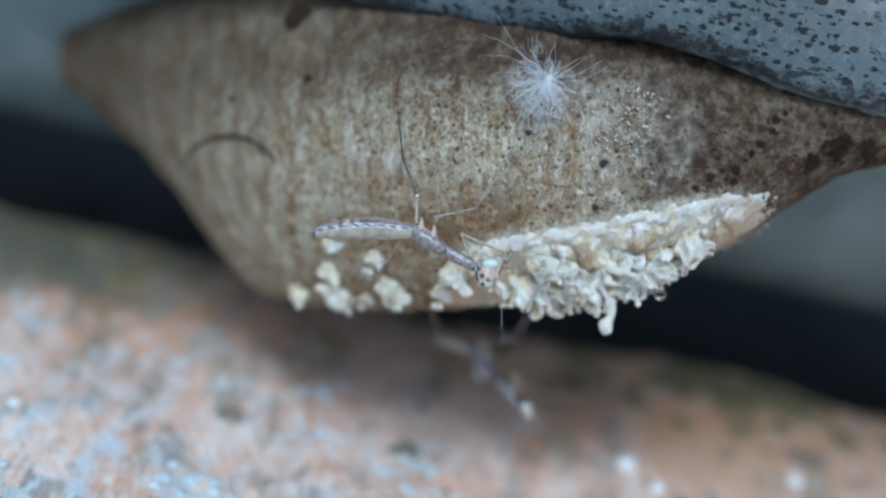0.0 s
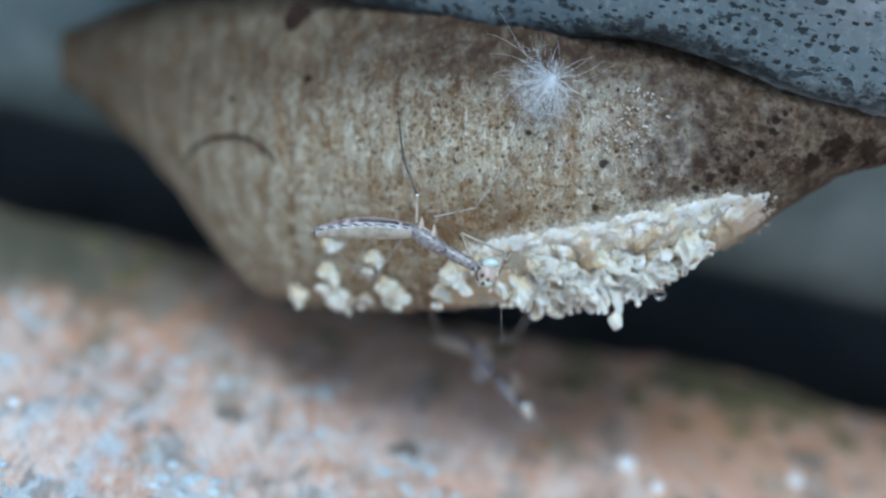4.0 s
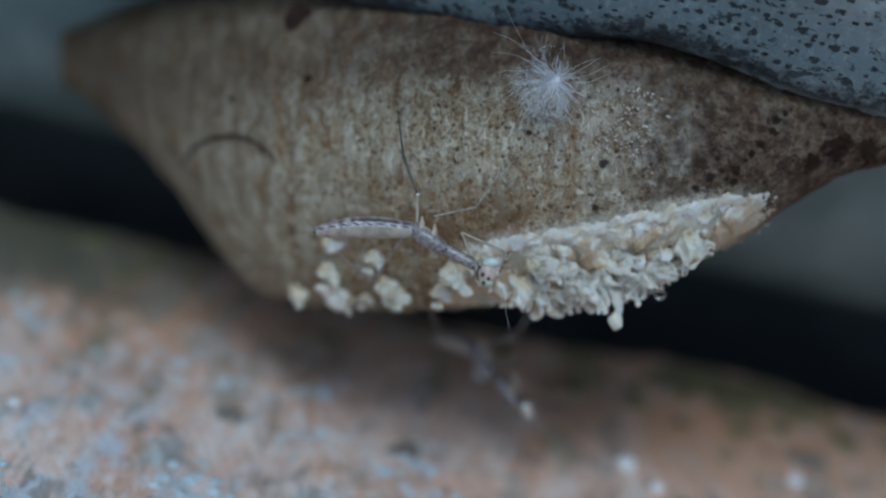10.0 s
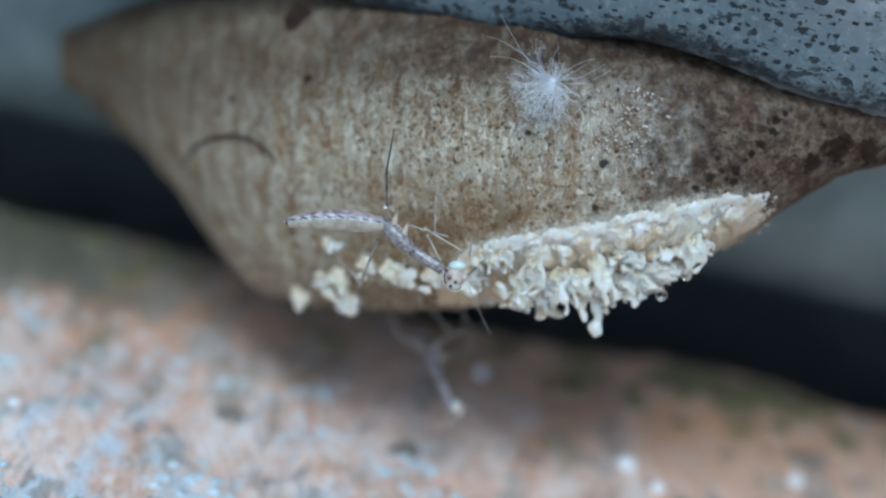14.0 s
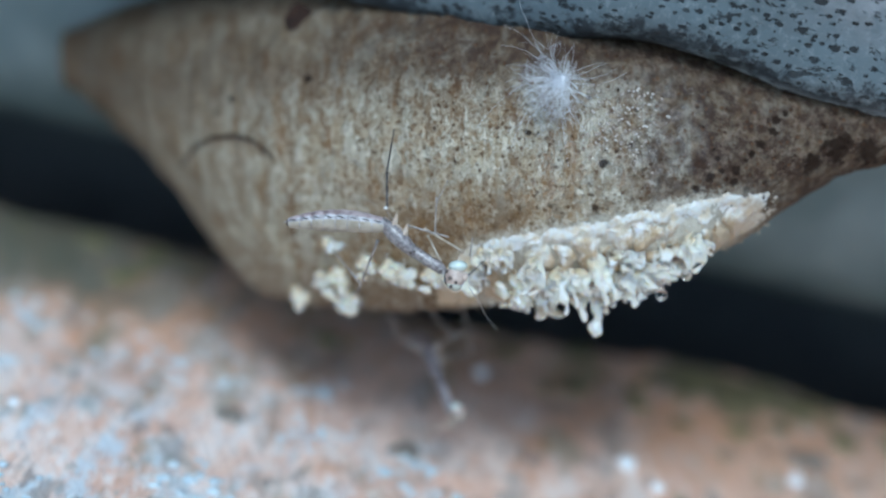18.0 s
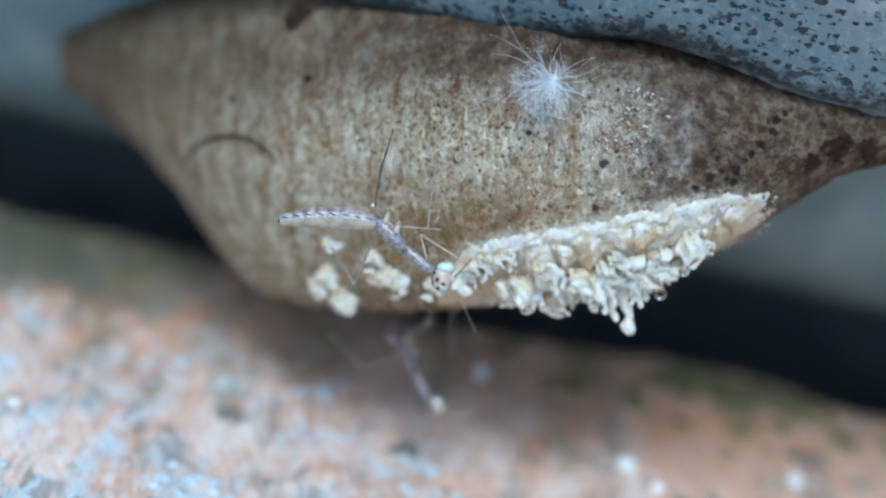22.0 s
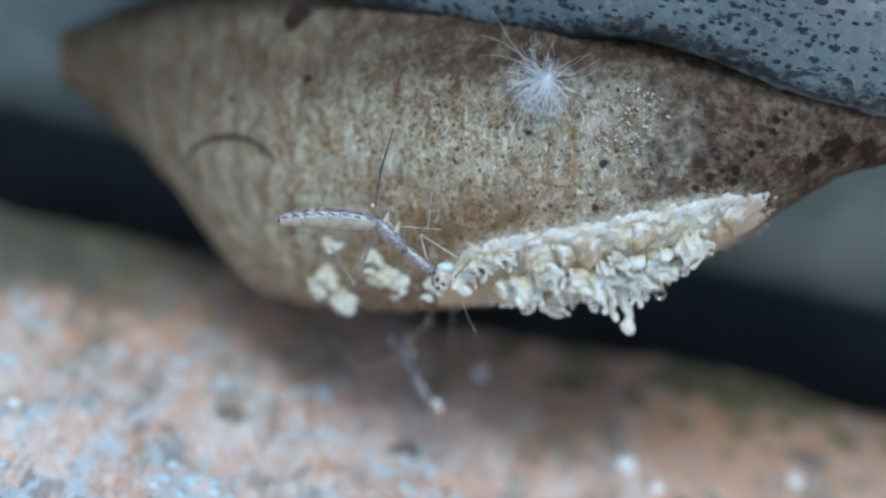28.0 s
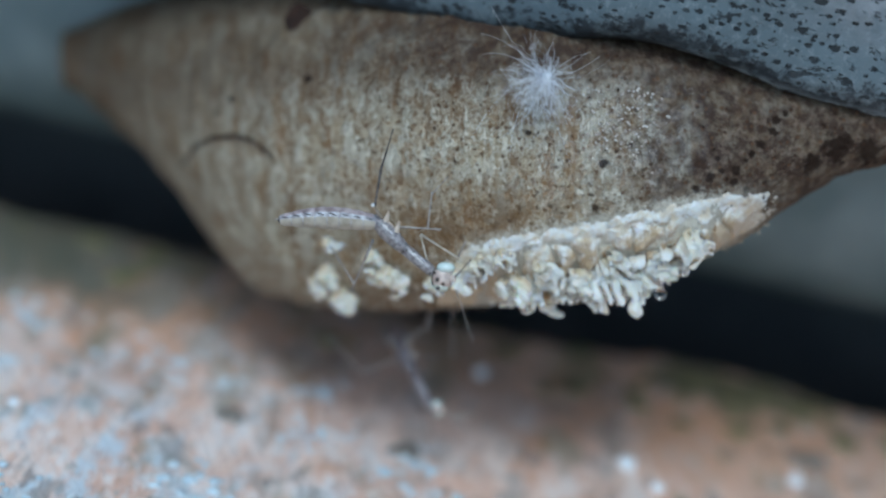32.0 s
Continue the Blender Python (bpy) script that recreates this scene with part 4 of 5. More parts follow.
# states: A0 to 2.6 s, A to 10.6 s, B to 18.4 s, D to 20.4 s, C to 28.2 s, E to the end; each is hold and tip
HANGING = [
    dict(A0=((7.89, -1, -1.06), (7.97, -1, -4.31)), A=((7.89, -1, -0.89), (8.52, -1, -4.10)), B=((6.89, -1, -1.27), (7.57, -1, -4.53)),
         D=((8.43, -1, -0.89), (8.98, -1, -2.68)), C=((8.16, -1, -1.33), (9.11, -1, -3.91)), E=((8.16, -1, -0.57), (9.06, -1, -2.41))),
    dict(A=((6.94, -1, -1.33), (7.49, -1, -3.23)), B=((7.86, -1.4, -1.05), (8.67, -1.4, -3.16)), D=((7.49, -1, -1.06), (8.16, -1, -3.39)), C=((7.45, -1.4, -1.19), (7.59, -1.4, -3.27)), E=((7.21, -1, -1.06), (7.54, -1, -3.01))),
    dict(A=((8.62, -0.5, -1.06), (10.39, -0.5, -2.02)), B=((8.89, -0.5, -1.20), (10.88, -0.5, -2.02)), C=((8.89, -0.5, -1.34), (10.74, -0.5, -1.83))),
    dict(A=((4.36, -1.2, -0.38), (5.85, -1.2, -1.73)), B=((4.76, -1.2, -0.51), (3.95, -1.2, -2.27)), C=((4.76, -1.2, -0.51), (5.44, -1.2, -1.87))),
    dict(A=((5.86, -1, -0.52), (6.67, -1, -2.01)), B=((5.45, -1, -1.06), (5.59, -1, -3.63)), D=((5.45, -1, -0.79), (5.86, -1, -3.36)), C=((5.49, -0.4, -1.88), (6.50, -0.4, -3.93)), E=((5.47, -0.6, -1.33), (6.48, -0.6, -3.11))),
    dict(A=((4.00, 0, -1.62), (3.87, 0, -3.13)), B=((3.57, -0.5, -1.88), (4.39, -0.5, -3.79)), C=((3.32, 0, -1.34), (3.18, 0, -2.99))),
    dict(A=((4.80, -0.5, -1.61), (4.80, -0.5, -3.24)), B=((4.64, -1, -1.60), (5.18, -1, -3.63)), C=((4.53, -0.5, -1.34), (4.39, -0.5, -2.84))),
    dict(A=((6.20, 0, -1.89), (6.33, 0, -3.32)), B=((6.30, -0.5, -1.34), (6.44, -0.5, -3.11)), C=((6.47, 0, -1.34), (7.02, 0, -2.85))),
    dict(A=((9.42, -0.6, -0.65), (9.15, -0.6, -2.56)), B=((9.42, -0.6, -0.93), (9.70, -0.6, -2.97)), C=((9.42, -0.6, -0.93), (9.42, -0.6, -2.83))),
    dict(A=((10.41, -0.3, -0.11), (11.09, -0.3, -1.48)), B=((10.55, -0.3, -0.11), (11.09, -0.3, -1.34)), C=((10.41, -0.3, -0.11), (10.77, -0.3, -1.48))),
    dict(A=((12.31, -0.2, 0.90), (11.71, -0.2, -1.07)), B=((12.47, -0.2, 0.71), (11.93, -0.2, -1.23)), C=((12.31, -0.2, 0.90), (11.76, -0.2, -1.12)), drop=True),
    dict(A=((12.5, 0.3, 0.40), (13.2, 0.3, -0.35)), B=((12.5, 0.3, 0.40), (13.2, 0.3, -0.40)), C=((12.5, 0.3, 0.40), (13.2, 0.3, -0.35))),
    dict(A=((2.15, 0.5, -0.80), (2.26, 0.5, -2.18)), B=((1.54, 0.5, -0.80), (1.82, 0.5, -2.32)), C=((1.27, 0.5, -0.66), (1.60, 0.5, -2.18))),
    dict(A=((7.44, -1.6, -0.38), (9.59, -1.6, -1.59)), B=((7.44, -1.6, -0.38), (7.84, -1.6, -2.40)), C=((7.17, -1.6, -1.05), (8.65, -1.6, -1.72))),
    dict(A=((8.28, -1.2, -0.24), (9.50, -1.2, -1.06)), B=((8.42, -1.2, -0.24), (9.77, -1.2, -0.78)), C=((8.28, -1.2, -0.24), (9.09, -1.2, -1.33))),
    dict(A=((5.43, -1.3, -0.78), (4.76, -1.3, -1.87)), B=((2.87, -1, 0.03), (3.15, -1, -1.60)), C=((2.87, -1, 0.03), (3.28, -1, -0.92))),
    dict(A=((8.41, -1.3, -1.59), (8.14, -1.3, -2.95)), B=((7.17, -1.6, -0.78), (7.44, -1.6, -2.67)), C=((8.52, -1.5, -1.46), (8.79, -1.5, -2.81))),
    dict(A=((-7.63, 6.9, -1.74), (-7.48, 6.9, -3.56)), B=((-7.48, 6.9, -1.88), (-7.54, 6.9, -3.27)), C=((-6.56, 6.4, -1.29), (-6.27, 6.4, -2.90))),
    dict(A=((-6.18, 5.9, -0.70), (-5.95, 5.9, -2.54)), B=((-5.66, 5.9, -0.99), (-5.66, 5.9, -2.89)), C=((-6.24, 5.9, -0.85), (-6.09, 5.9, -2.74))),
    dict(A=((-5.66, 6, -1.58), (-5.60, 6, -3.47)), B=((-5.22, 6, -1.87), (-5.02, 6, -3.76)), C=((-5.37, 6, -1.87), (-5.14, 6, -3.62))),
    dict(A=((-4.75, 6.4, -2.46), (-5.39, 6.4, -4.13)), B=((-6.27, 6.4, -1.29), (-6.21, 6.4, -2.90)), C=((-5.98, 6.4, -2.17), (-5.39, 6.4, -3.78))),
    dict(A=((-3.71, 4.6, -0.12), (-3.51, 4.6, -1.47)), B=((-4.14, 4.6, -0.40), (-3.86, 4.6, -1.84)), C=((-3.86, 4.6, -0.12), (-3.34, 4.6, -1.47))),
    dict(A=((-3.13, 5.2, -1.27), (-2.72, 5.2, -2.58)), B=((-2.86, 5, -0.40), (-2.43, 5, -1.99)), C=((-3.00, 5, -0.69), (-2.66, 5, -2.14))),
    dict(A=((-2.73, 5.6, -2.15), (-2.73, 5.6, -3.95)), B=((-2.43, 5.3, -0.99), (-2.09, 5.3, -2.58)), C=((-3.59, 5.3, -0.99), (-3.25, 5.3, -2.52))),
    dict(A=((-1.80, 5.4, -1.86), (-2.20, 5.4, -3.22)), B=((-1.99, 5, -0.69), (-1.33, 5, -2.05)), C=((-2.28, 5.1, -0.98), (-1.73, 5.1, -2.57))),
    dict(A=((-0.40, 3.6, -1.82), (0.03, 3.6, -3.96)), B=((-0.82, 3.4, -0.97), (-0.68, 3.4, -2.10)), C=((-0.68, 3.4, -1.39), (-0.51, 3.4, -2.87))),
    dict(A=((0.31, 2.4, -0.53), (0.51, 2.4, -2.00)), B=((0.45, 2.4, -0.67), (0.45, 2.4, -2.17)), C=((0.17, 2.4, -0.53), (0.45, 2.4, -1.72))),
    dict(A=((-6.12, 5, 0.46), (-5.20, 5, -0.20)), B=((-6.12, 5, 0.46), (-5.20, 5, -0.20)), C=((-6.12, 5, 0.46), (-5.20, 5, -0.20))),
    dict(A=((-4.19, 5.6, -2.30), (-4.04, 5.6, -3.46)), B=((-6.54, 6, -1.14), (-6.24, 6, -2.60)), C=((-2.44, 5.4, -1.71), (-2.09, 5.4, -3.02))),
    dict(A=((1.68, 0.6, -0.25), (1.82, 0.6, -1.63)), B=((1.82, 0.6, 0.03), (2.37, 0.6, -1.35)), C=((1.82, 0.4, -0.25), (2.15, 0.4, -1.62))),
    dict(A=((0.86, 1, -0.80), (0.78, 1, -2.47)), B=((1.00, 1, -0.80), (1.05, 1, -2.19)), C=((0.72, 1, -0.80), (0.78, 1, -2.19))),
    dict(A=((8.7, -0.8, -0.9), (9.75, -0.8, -2.85)), B=((8.6, -0.8, -0.9), (9.6, -0.8, -3.0)), C=((8.8, -0.8, -1.0), (9.9, -0.8, -2.9)), E=((8.8, -0.8, -0.9), (9.8, -0.8, -2.5))),
    dict(A=((9.5, -0.6, -0.5), (10.7, -0.6, -2.2)), B=((9.5, -0.6, -0.6), (10.8, -0.6, -2.25)), C=((9.4, -0.6, -0.6), (10.7, -0.6, -2.15)), drop=True),
    dict(A=((7.3, -0.8, -0.9), (7.6, -0.8, -3.3)), B=((5.9, -0.8, -0.9), (6.0, -0.8, -3.5)), C=((7.6, -0.8, -0.9), (7.9, -0.8, -3.2)), E=((7.4, -0.8, -0.8), (7.7, -0.8, -3.0))),
]


def shed_skins():
    kinds = skin_kinds()
    meshes = []
    for vs, fs in kinds:
        me = bpy.data.meshes.new("sac")
        me.from_pydata([(v[0] * MM, v[1] * MM, v[2] * MM) for v in vs], [], fs)
        me.materials.append(SKIN)
        me.polygons.foreach_set("use_smooth", [True] * len(me.polygons))
        meshes.append(me)
    for i, h in enumerate(HANGING):
        for s in "A0 A B C D E".split():
            if s in h:
                h[s] = held(*h[s])
        right = h["A"][0].x > 1
        SKINS.append((shed_skin(meshes, i % 7, *h["A"], (1.0 if i == 0 else 1.2) if right else 1.1, h.get("drop", False), (-1 if i == 0 else 1 if h["A"][0].x < 12.3 else -1) if right else 0, i == 0), h, i))
    rng = random.Random(12)
    for i in range(18):
        x = 3.0 + 8.7 * (i + rng.random()) / 18
        low = float(np.interp(x, EX, E_LOW))
        up = rng.uniform(0.4, 1.7) if x < 9.5 else rng.uniform(0.4, 1.2)
        p = on_shell(x, low + up, 0.36)
        a = rng.uniform(-0.9, 0.9)
        n = rng.uniform(1.0, 1.8) * (1.0 if x < 9 else 0.75)
        shed_skin(meshes, rng.randrange(6), p, p + Vector((n * math.sin(a), rng.uniform(-0.35, 0.2), -n * math.cos(a))), rng.uniform(1.2, 1.8), False, rng.choice((-1, -1, 0)))


# ---- the young mantises ----
def limb(name, length, r0, r1, mat, parent, label="", bow=0.0, knob=True):
    n = 7
    pts = [(length * i / (n - 1), 0, bow * math.sin(math.pi * i / (n - 1))) for i in range(n)]
    rad = [r0 + (r1 - r0) * i / (n - 1) for i in range(n)]
    if knob:
        rad[0] *= 1.25
        rad[-1] *= 1.6
    vs, fs = tube(pts, rad, 7)
    return link_mesh(name, vs, fs, mat, parent, label)


def mantis_body(ob, k, head=1.0, hull=None):
    """Abdomen (origin at its tip, along x), thorax, prothorax and head, all at size k."""
    made = {}
    hull = hull or THORAX
    n, L = 8, 4.62 * k

    def section(f):
        r = (0.11 + 0.42 * math.sin(math.pi * min(1, f * 0.80 + 0.06)) ** 0.72) * k
        return r, 0.16 * k * math.sin(math.pi * f) - 0.03 * k

    core_pts = [(L * i / 16, 0, section(i / 16)[1]) for i in range(17)]
    vs, fs = tube(core_pts, [section(i / 16)[0] * 0.93 for i in range(17)], 12)
    made["abdomen"] = link_mesh("abdomen", vs, fs, BELLY, ob, "pale cream belly with banded grey back")
    for s in range(n):
        f0, f1 = s / n, (s + 1) / n
        pts, rad = [], []
        for j in range(6):
            f = f0 + (f1 - f0) * j / 5
            r, h = section(f)
            pts.append((L * f, 0, h))
            rad.append(r * (0.95 + 0.06 * math.sin(math.pi * j / 5)))
        vs, fs = tube(pts, rad, 14, caps=False)
        belly = [v for v in vs]
        # upper shield of the segment
        top = [(v[0], v[1] * 1.03, (v[2] - pts[i // 14][2]) * 1.04 + pts[i // 14][2]) for i, v in enumerate(vs)]
        keep = [q for q in fs if sum(top[c][2] - pts[c // 14][2] for c in q) / 4 > 0.60 * rad[2]]
        link_mesh("back_plate", top, keep, BACK, made["abdomen"], "pinkish grey back plate")
        sides = [q for q in fs if -0.05 * rad[2] < sum(top[c][2] - pts[c // 14][2] for c in q) / 4 <= 0.72 * rad[2]]
        link_mesh("side_plate", top, sides, SILVER, made["abdomen"], "silvery side plate")
        link_mesh("belly_ring", belly, [q for q in fs if sum(belly[c][2] - pts[c // 14][2] for c in q) / 4 <= 0.1 * rad[2]], BELLY, made["abdomen"])
        r, h = section(f1)
        line, fs = tube([(L * f1, -r * 0.98, h + 0.2 * r), (L * f1, -r * 0.93, h - 0.4 * r), (L * f1, -r * 0.6, h - 0.85 * r)], [0.018 * k, 0.022 * k, 0.012 * k], 5)
        link_mesh("pale_seam", line, fs, SILVER, made["abdomen"])
        r, h = section((f0 + f1) / 2)
        dash, fs = tube([(L * (f0 + 0.02), -r * 0.93, h + 0.42 * r), (L * (f0 + f1) / 2, -r * 0.98, h + 0.34 * r), (L * (f1 - 0.02), -r * 0.96, h + 0.22 * r)],
                        [0.02 * k, 0.042 * k, 0.02 * k], 6)
        link_mesh("dark_dash", dash, fs, DUSK, made["abdomen"], "dark dash on the side")
    part("tail_tip", lump(0.15 * k, 0.4, 3, 2), DARK, made["abdomen"], "dark tail tip", at((0.02, -0.05, -0.02)))
    for sg in (-1, 1):
        vs, fs = tube([(0.05, 0.1 * sg, 0.05), (-0.15 * k, 0.16 * sg, 0.02), (-0.3 * k, 0.14 * sg, -0.04)], [0.04 * k, 0.03 * k, 0.01], 6)
        link_mesh("cercus", vs, fs, LEG_GREY, made["abdomen"])

    T = 1.85 * k
    vs, fs = tube([(-0.25 * k, 0, 0.02), (0.1 * T, 0, 0.05), (0.35 * T, 0, 0.03), (0.6 * T, 0, 0.02), (0.85 * T, 0, 0), (1.02 * T, 0, 0)],
                  [0.26 * k, 0.37 * k, 0.43 * k, 0.40 * k, 0.33 * k, 0.27 * k], 16)
    made["thorax"] = link_mesh("thorax", vs, fs, hull, ob, "mauve brown thorax")
    for j, f in enumerate((0.12, 0.5)):
        vs, fs = tube([((f + 0.06) * T, -0.1, 0.22 * k), ((f + 0.01) * T, -0.12, 0.5 * k), ((f - 0.08) * T, -0.1, 0.8 * k)], [0.24 * k, 0.13 * k, 0.045 * k], 8)
        link_mesh("hip", vs, fs, HIP, made["thorax"], "cream hip joint")
    vs, fs = tube([(-0.1, -0.3 * k, 0.1 * k), (0.5 * T, -0.35 * k, 0.12 * k), (0.98 * T, -0.2 * k, 0.1 * k)], [0.03 * k, 0.06 * k, 0.03 * k], 6)
    link_mesh("pale_ridge", vs, fs, SILVER, made["thorax"])
    vs, fs = tube([(-0.2 * k, -0.12 * k, 0.26 * k), (0.3 * T, -0.16 * k, 0.36 * k), (0.7 * T, -0.12 * k, 0.28 * k), (1.0 * T, -0.08 * k, 0.18 * k)], [0.05 * k, 0.09 * k, 0.08 * k, 0.04 * k], 7)
    link_mesh("brown_ridge", vs, fs, HIP, made["thorax"], "light brown ridge along the thorax")
    N = 1.86 * k
    vs, fs = tube([(-0.1 * k, 0, 0), (0.2 * N, 0, 0.02), (0.5 * N, 0, 0), (0.78 * N, 0, 0.03), (0.93 * N, 0, 0.0), (1.02 * N, 0, 0)],
                  [0.27 * k, 0.29 * k, 0.27 * k, 0.29 * k, 0.24 * k, 0.12 * k], 16)
    made["prothorax"] = link_mesh("prothorax", vs, fs, hull, ob, "slender mauve brown neck shield")
    for f, h in ((0.02, -0.13), (0.08, 0.02), (0.92, -0.1)):
        part("dark_dot", ball(0.07 * k, 0.05 * k, 0.06 * k, 6), DARK, made["prothorax"], "", at((f * N, -0.26 * k, h * k)))
    vs, fs = tube([(0.0, -0.19 * k, 0.17 * k), (0.5 * N, -0.20 * k, 0.17 * k), (0.95 * N, -0.15 * k, 0.14 * k)], [0.03 * k, 0.045 * k, 0.03 * k], 6)
    link_mesh("pale_ridge", vs, fs, SILVER, made["prothorax"])

    # head: origin at the neck, x towards the face, z to the upper eye
    k *= head
    bm = ball(0.50 * k, 0.50 * k, 0.55 * k, 16)
    bmesh.ops.translate(bm, vec=(0.5 * k, 0, -0.2 * k), verts=bm.verts)
    made["head"] = part("head", bm, FACE, ob, "pinkish cream head with dark spots")
    part("eye", ball(0.45 * k, 0.40 * k, 0.28 * k, 14), EYE, made["head"], "glossy pale mint eye", at((0.60 * k, -0.14 * k, 0.34 * k), 0, -8, 0))
    part("eye", ball(0.38 * k, 0.35 * k, 0.25 * k, 14), EYE_LOW, made["head"], "glossy pale olive eye", at((0.52 * k, -0.05 * k, -0.58 * k), 0, 10, 0))
    for x, z, r, y in ((0.38, -0.28, 0.105, -0.48), (0.68, -0.44, 0.075, -0.44), (0.46, -0.66, 0.10, -0.37), (0.16, 0.02, 0.08, -0.34)):
        part("dark_dot", ball(r * k, 0.07 * k, r * k, 6), DARK, made["head"], "", at((x * k, y * k, z * k)))
    vs, fs = tube([(0.06 * k, -0.2 * k, 0.1 * k), (0.06 * k, -0.26 * k, -0.25 * k), (0.16 * k, -0.26 * k, -0.6 * k)], [0.03 * k, 0.055 * k, 0.03 * k], 6)
    link_mesh("dark_rim", vs, fs, DARK, made["head"], "dark rim behind the face")
    vs, fs = tube([(-0.12 * k, -0.05 * k, 0), (0.12 * k, -0.1 * k, -0.05 * k)], [0.13 * k, 0.15 * k], 8)
    link_mesh("neck_collar", vs, fs, SILVER, made["head"], "pale neck collar")
    part("mouth", ball(0.16 * k, 0.14 * k, 0.2 * k, 8), FACE, made["head"], "", at((1.0 * k, -0.1 * k, -0.12 * k)))
    return made


# poses of the young mantis on the case: joints in states A, B and C
YOUNG = dict(
    tip=((-6.10, -1.4, 0.86), (-7.13, -1.4, 1.30), (-7.56, -1.4, 1.40)), waist=((-1.45, -1.8, 0.91), (-2.80, -1.8, 1.18), (-3.17, -1.8, 1.29)),
    chest=((0.03, -2, 0.03), (-1.50, -2, -0.05), (-1.82, -2, 0.00)), neck=((1.66, -2.2, -0.88), (0.08, -2.2, -1.04), (-0.48, -2.2, -1.12)),
    face=((2.56, -2.4, -1.04), (1.04, -2.4, -1.18), (0.45, -2.4, -1.28)))
# each limb: name, joints in A, B, C (start, end), radii, material
FIRST_LEGS = [
    ("hind_thigh", ((-1.23, -2, 1.23), (-2.47, -2, 1.42), (-2.90, -2, 1.50)), ((-1.21, -1.6, 2.59), (-2.65, -3, 1.83), (-3.21, -3, 1.94)), 0.075, 0.05, LEG, "straw thigh"),
    ("hind_shin", ((-1.21, -1.6, 2.59), (-2.65, -3, 1.83), (-3.21, -3, 1.94)), ((-1.89, -1.3, 4.41), (-2.68, -2.2, 3.72), (-2.94, -2.2, 3.77)), 0.05, 0.06, LEG_DARK, "dusky shin"),
    ("hind_foot", ((-1.89, -1.3, 4.41), (-2.68, -2.2, 3.72), (-2.94, -2.2, 3.77)), ((-2.22, 0.9, 6.78), (-2.31, 0.9, 6.37), (-2.29, 0.9, 6.34)), 0.05, 0.03, LEG_DARK, "dusky foot"),
    ("middle_thigh", ((-0.40, -2, 1.55), (-1.72, -2, 1.15), (-2.12, -2, 1.05)), ((1.57, -1.4, 2.00), (-0.40, -2.4, 0.77), (-0.72, -2.4, 0.96)), 0.05, 0.035, LEG_GREY, "grey thigh"),
    ("middle_shin", ((1.57, -1.4, 2.00), (-0.40, -2.4, 0.77), (-0.72, -2.4, 0.96)), ((2.65, -1.3, 3.54), (-0.35, -1.8, 2.18), (-0.54, -1.8, 2.58)), 0.035, 0.03, LEG_GREY, "grey shin"),
    ("middle_foot", ((2.65, -1.3, 3.54), (-0.35, -1.8, 2.18), (-0.54, -1.8, 2.58)), ((3.86, -0.6, 4.65), (0.43, -0.1, 3.72), (0.43, -0.1, 3.72)), 0.03, 0.018, LEG_GREY, "grey foot"),
    ("far_thigh", ((-1.88, -0.5, 0.71), (-3.16, -0.5, 0.44), (-3.38, -0.5, 0.44)), ((-3.39, 1.4, -1.56), (-4.08, 1.2, -1.72), (-4.36, 1.2, -1.72)), 0.07, 0.05, LEG_GREY, "grey thigh"),
    ("far_shin", ((-3.39, 1.4, -1.56), (-4.08, 1.2, -1.72), (-4.36, 1.2, -1.72)), ((-5.33, 2.2, -0.20), (-5.33, 2.2, -0.20), (-5.44, 2.2, -0.08)), 0.045, 0.035, LEG_GREY, "grey shin"),
    ("fore_hip", ((1.37, -1.8, -0.56), (-0.13, -1.8, -0.56), (-0.73, -1.8, -0.67)), ((0.89, -1.6, 0.78), (-0.92, -1.4, 1.00), (-1.08, -1.4, 0.70)), 0.06, 0.05, LEG, "straw fore hip"),
    ("fore_thigh", ((0.89, -1.6, 0.78), (-0.92, -1.4, 1.00), (-1.08, -1.4, 0.70)), ((2.93, -1.8, -0.13), (1.26, -1.8, -0.30), (0.70, -1.8, -0.43)), 0.065, 0.05, LEG, "straw grasping thigh"),
    ("fore_shin", ((2.93, -1.8, -0.13), (1.26, -1.8, -0.30), (0.70, -1.8, -0.43)), ((2.74, -2, -1.10), (1.34, -2.2, 0.35), (1.02, -2.2, 0.24)), 0.045, 0.025, LEG_GREY, "grey grasping shin"),
    ("antenna", ((2.65, -3, -1.14), (1.19, -3, -1.19), (0.58, -3, -1.30)), ((3.07, -3.3, -0.13), (2.17, -3.3, -0.29), (1.43, -3.3, -0.37)), 0.03, 0.014, LEG_DARK, "dark thread-like feeler"),
]
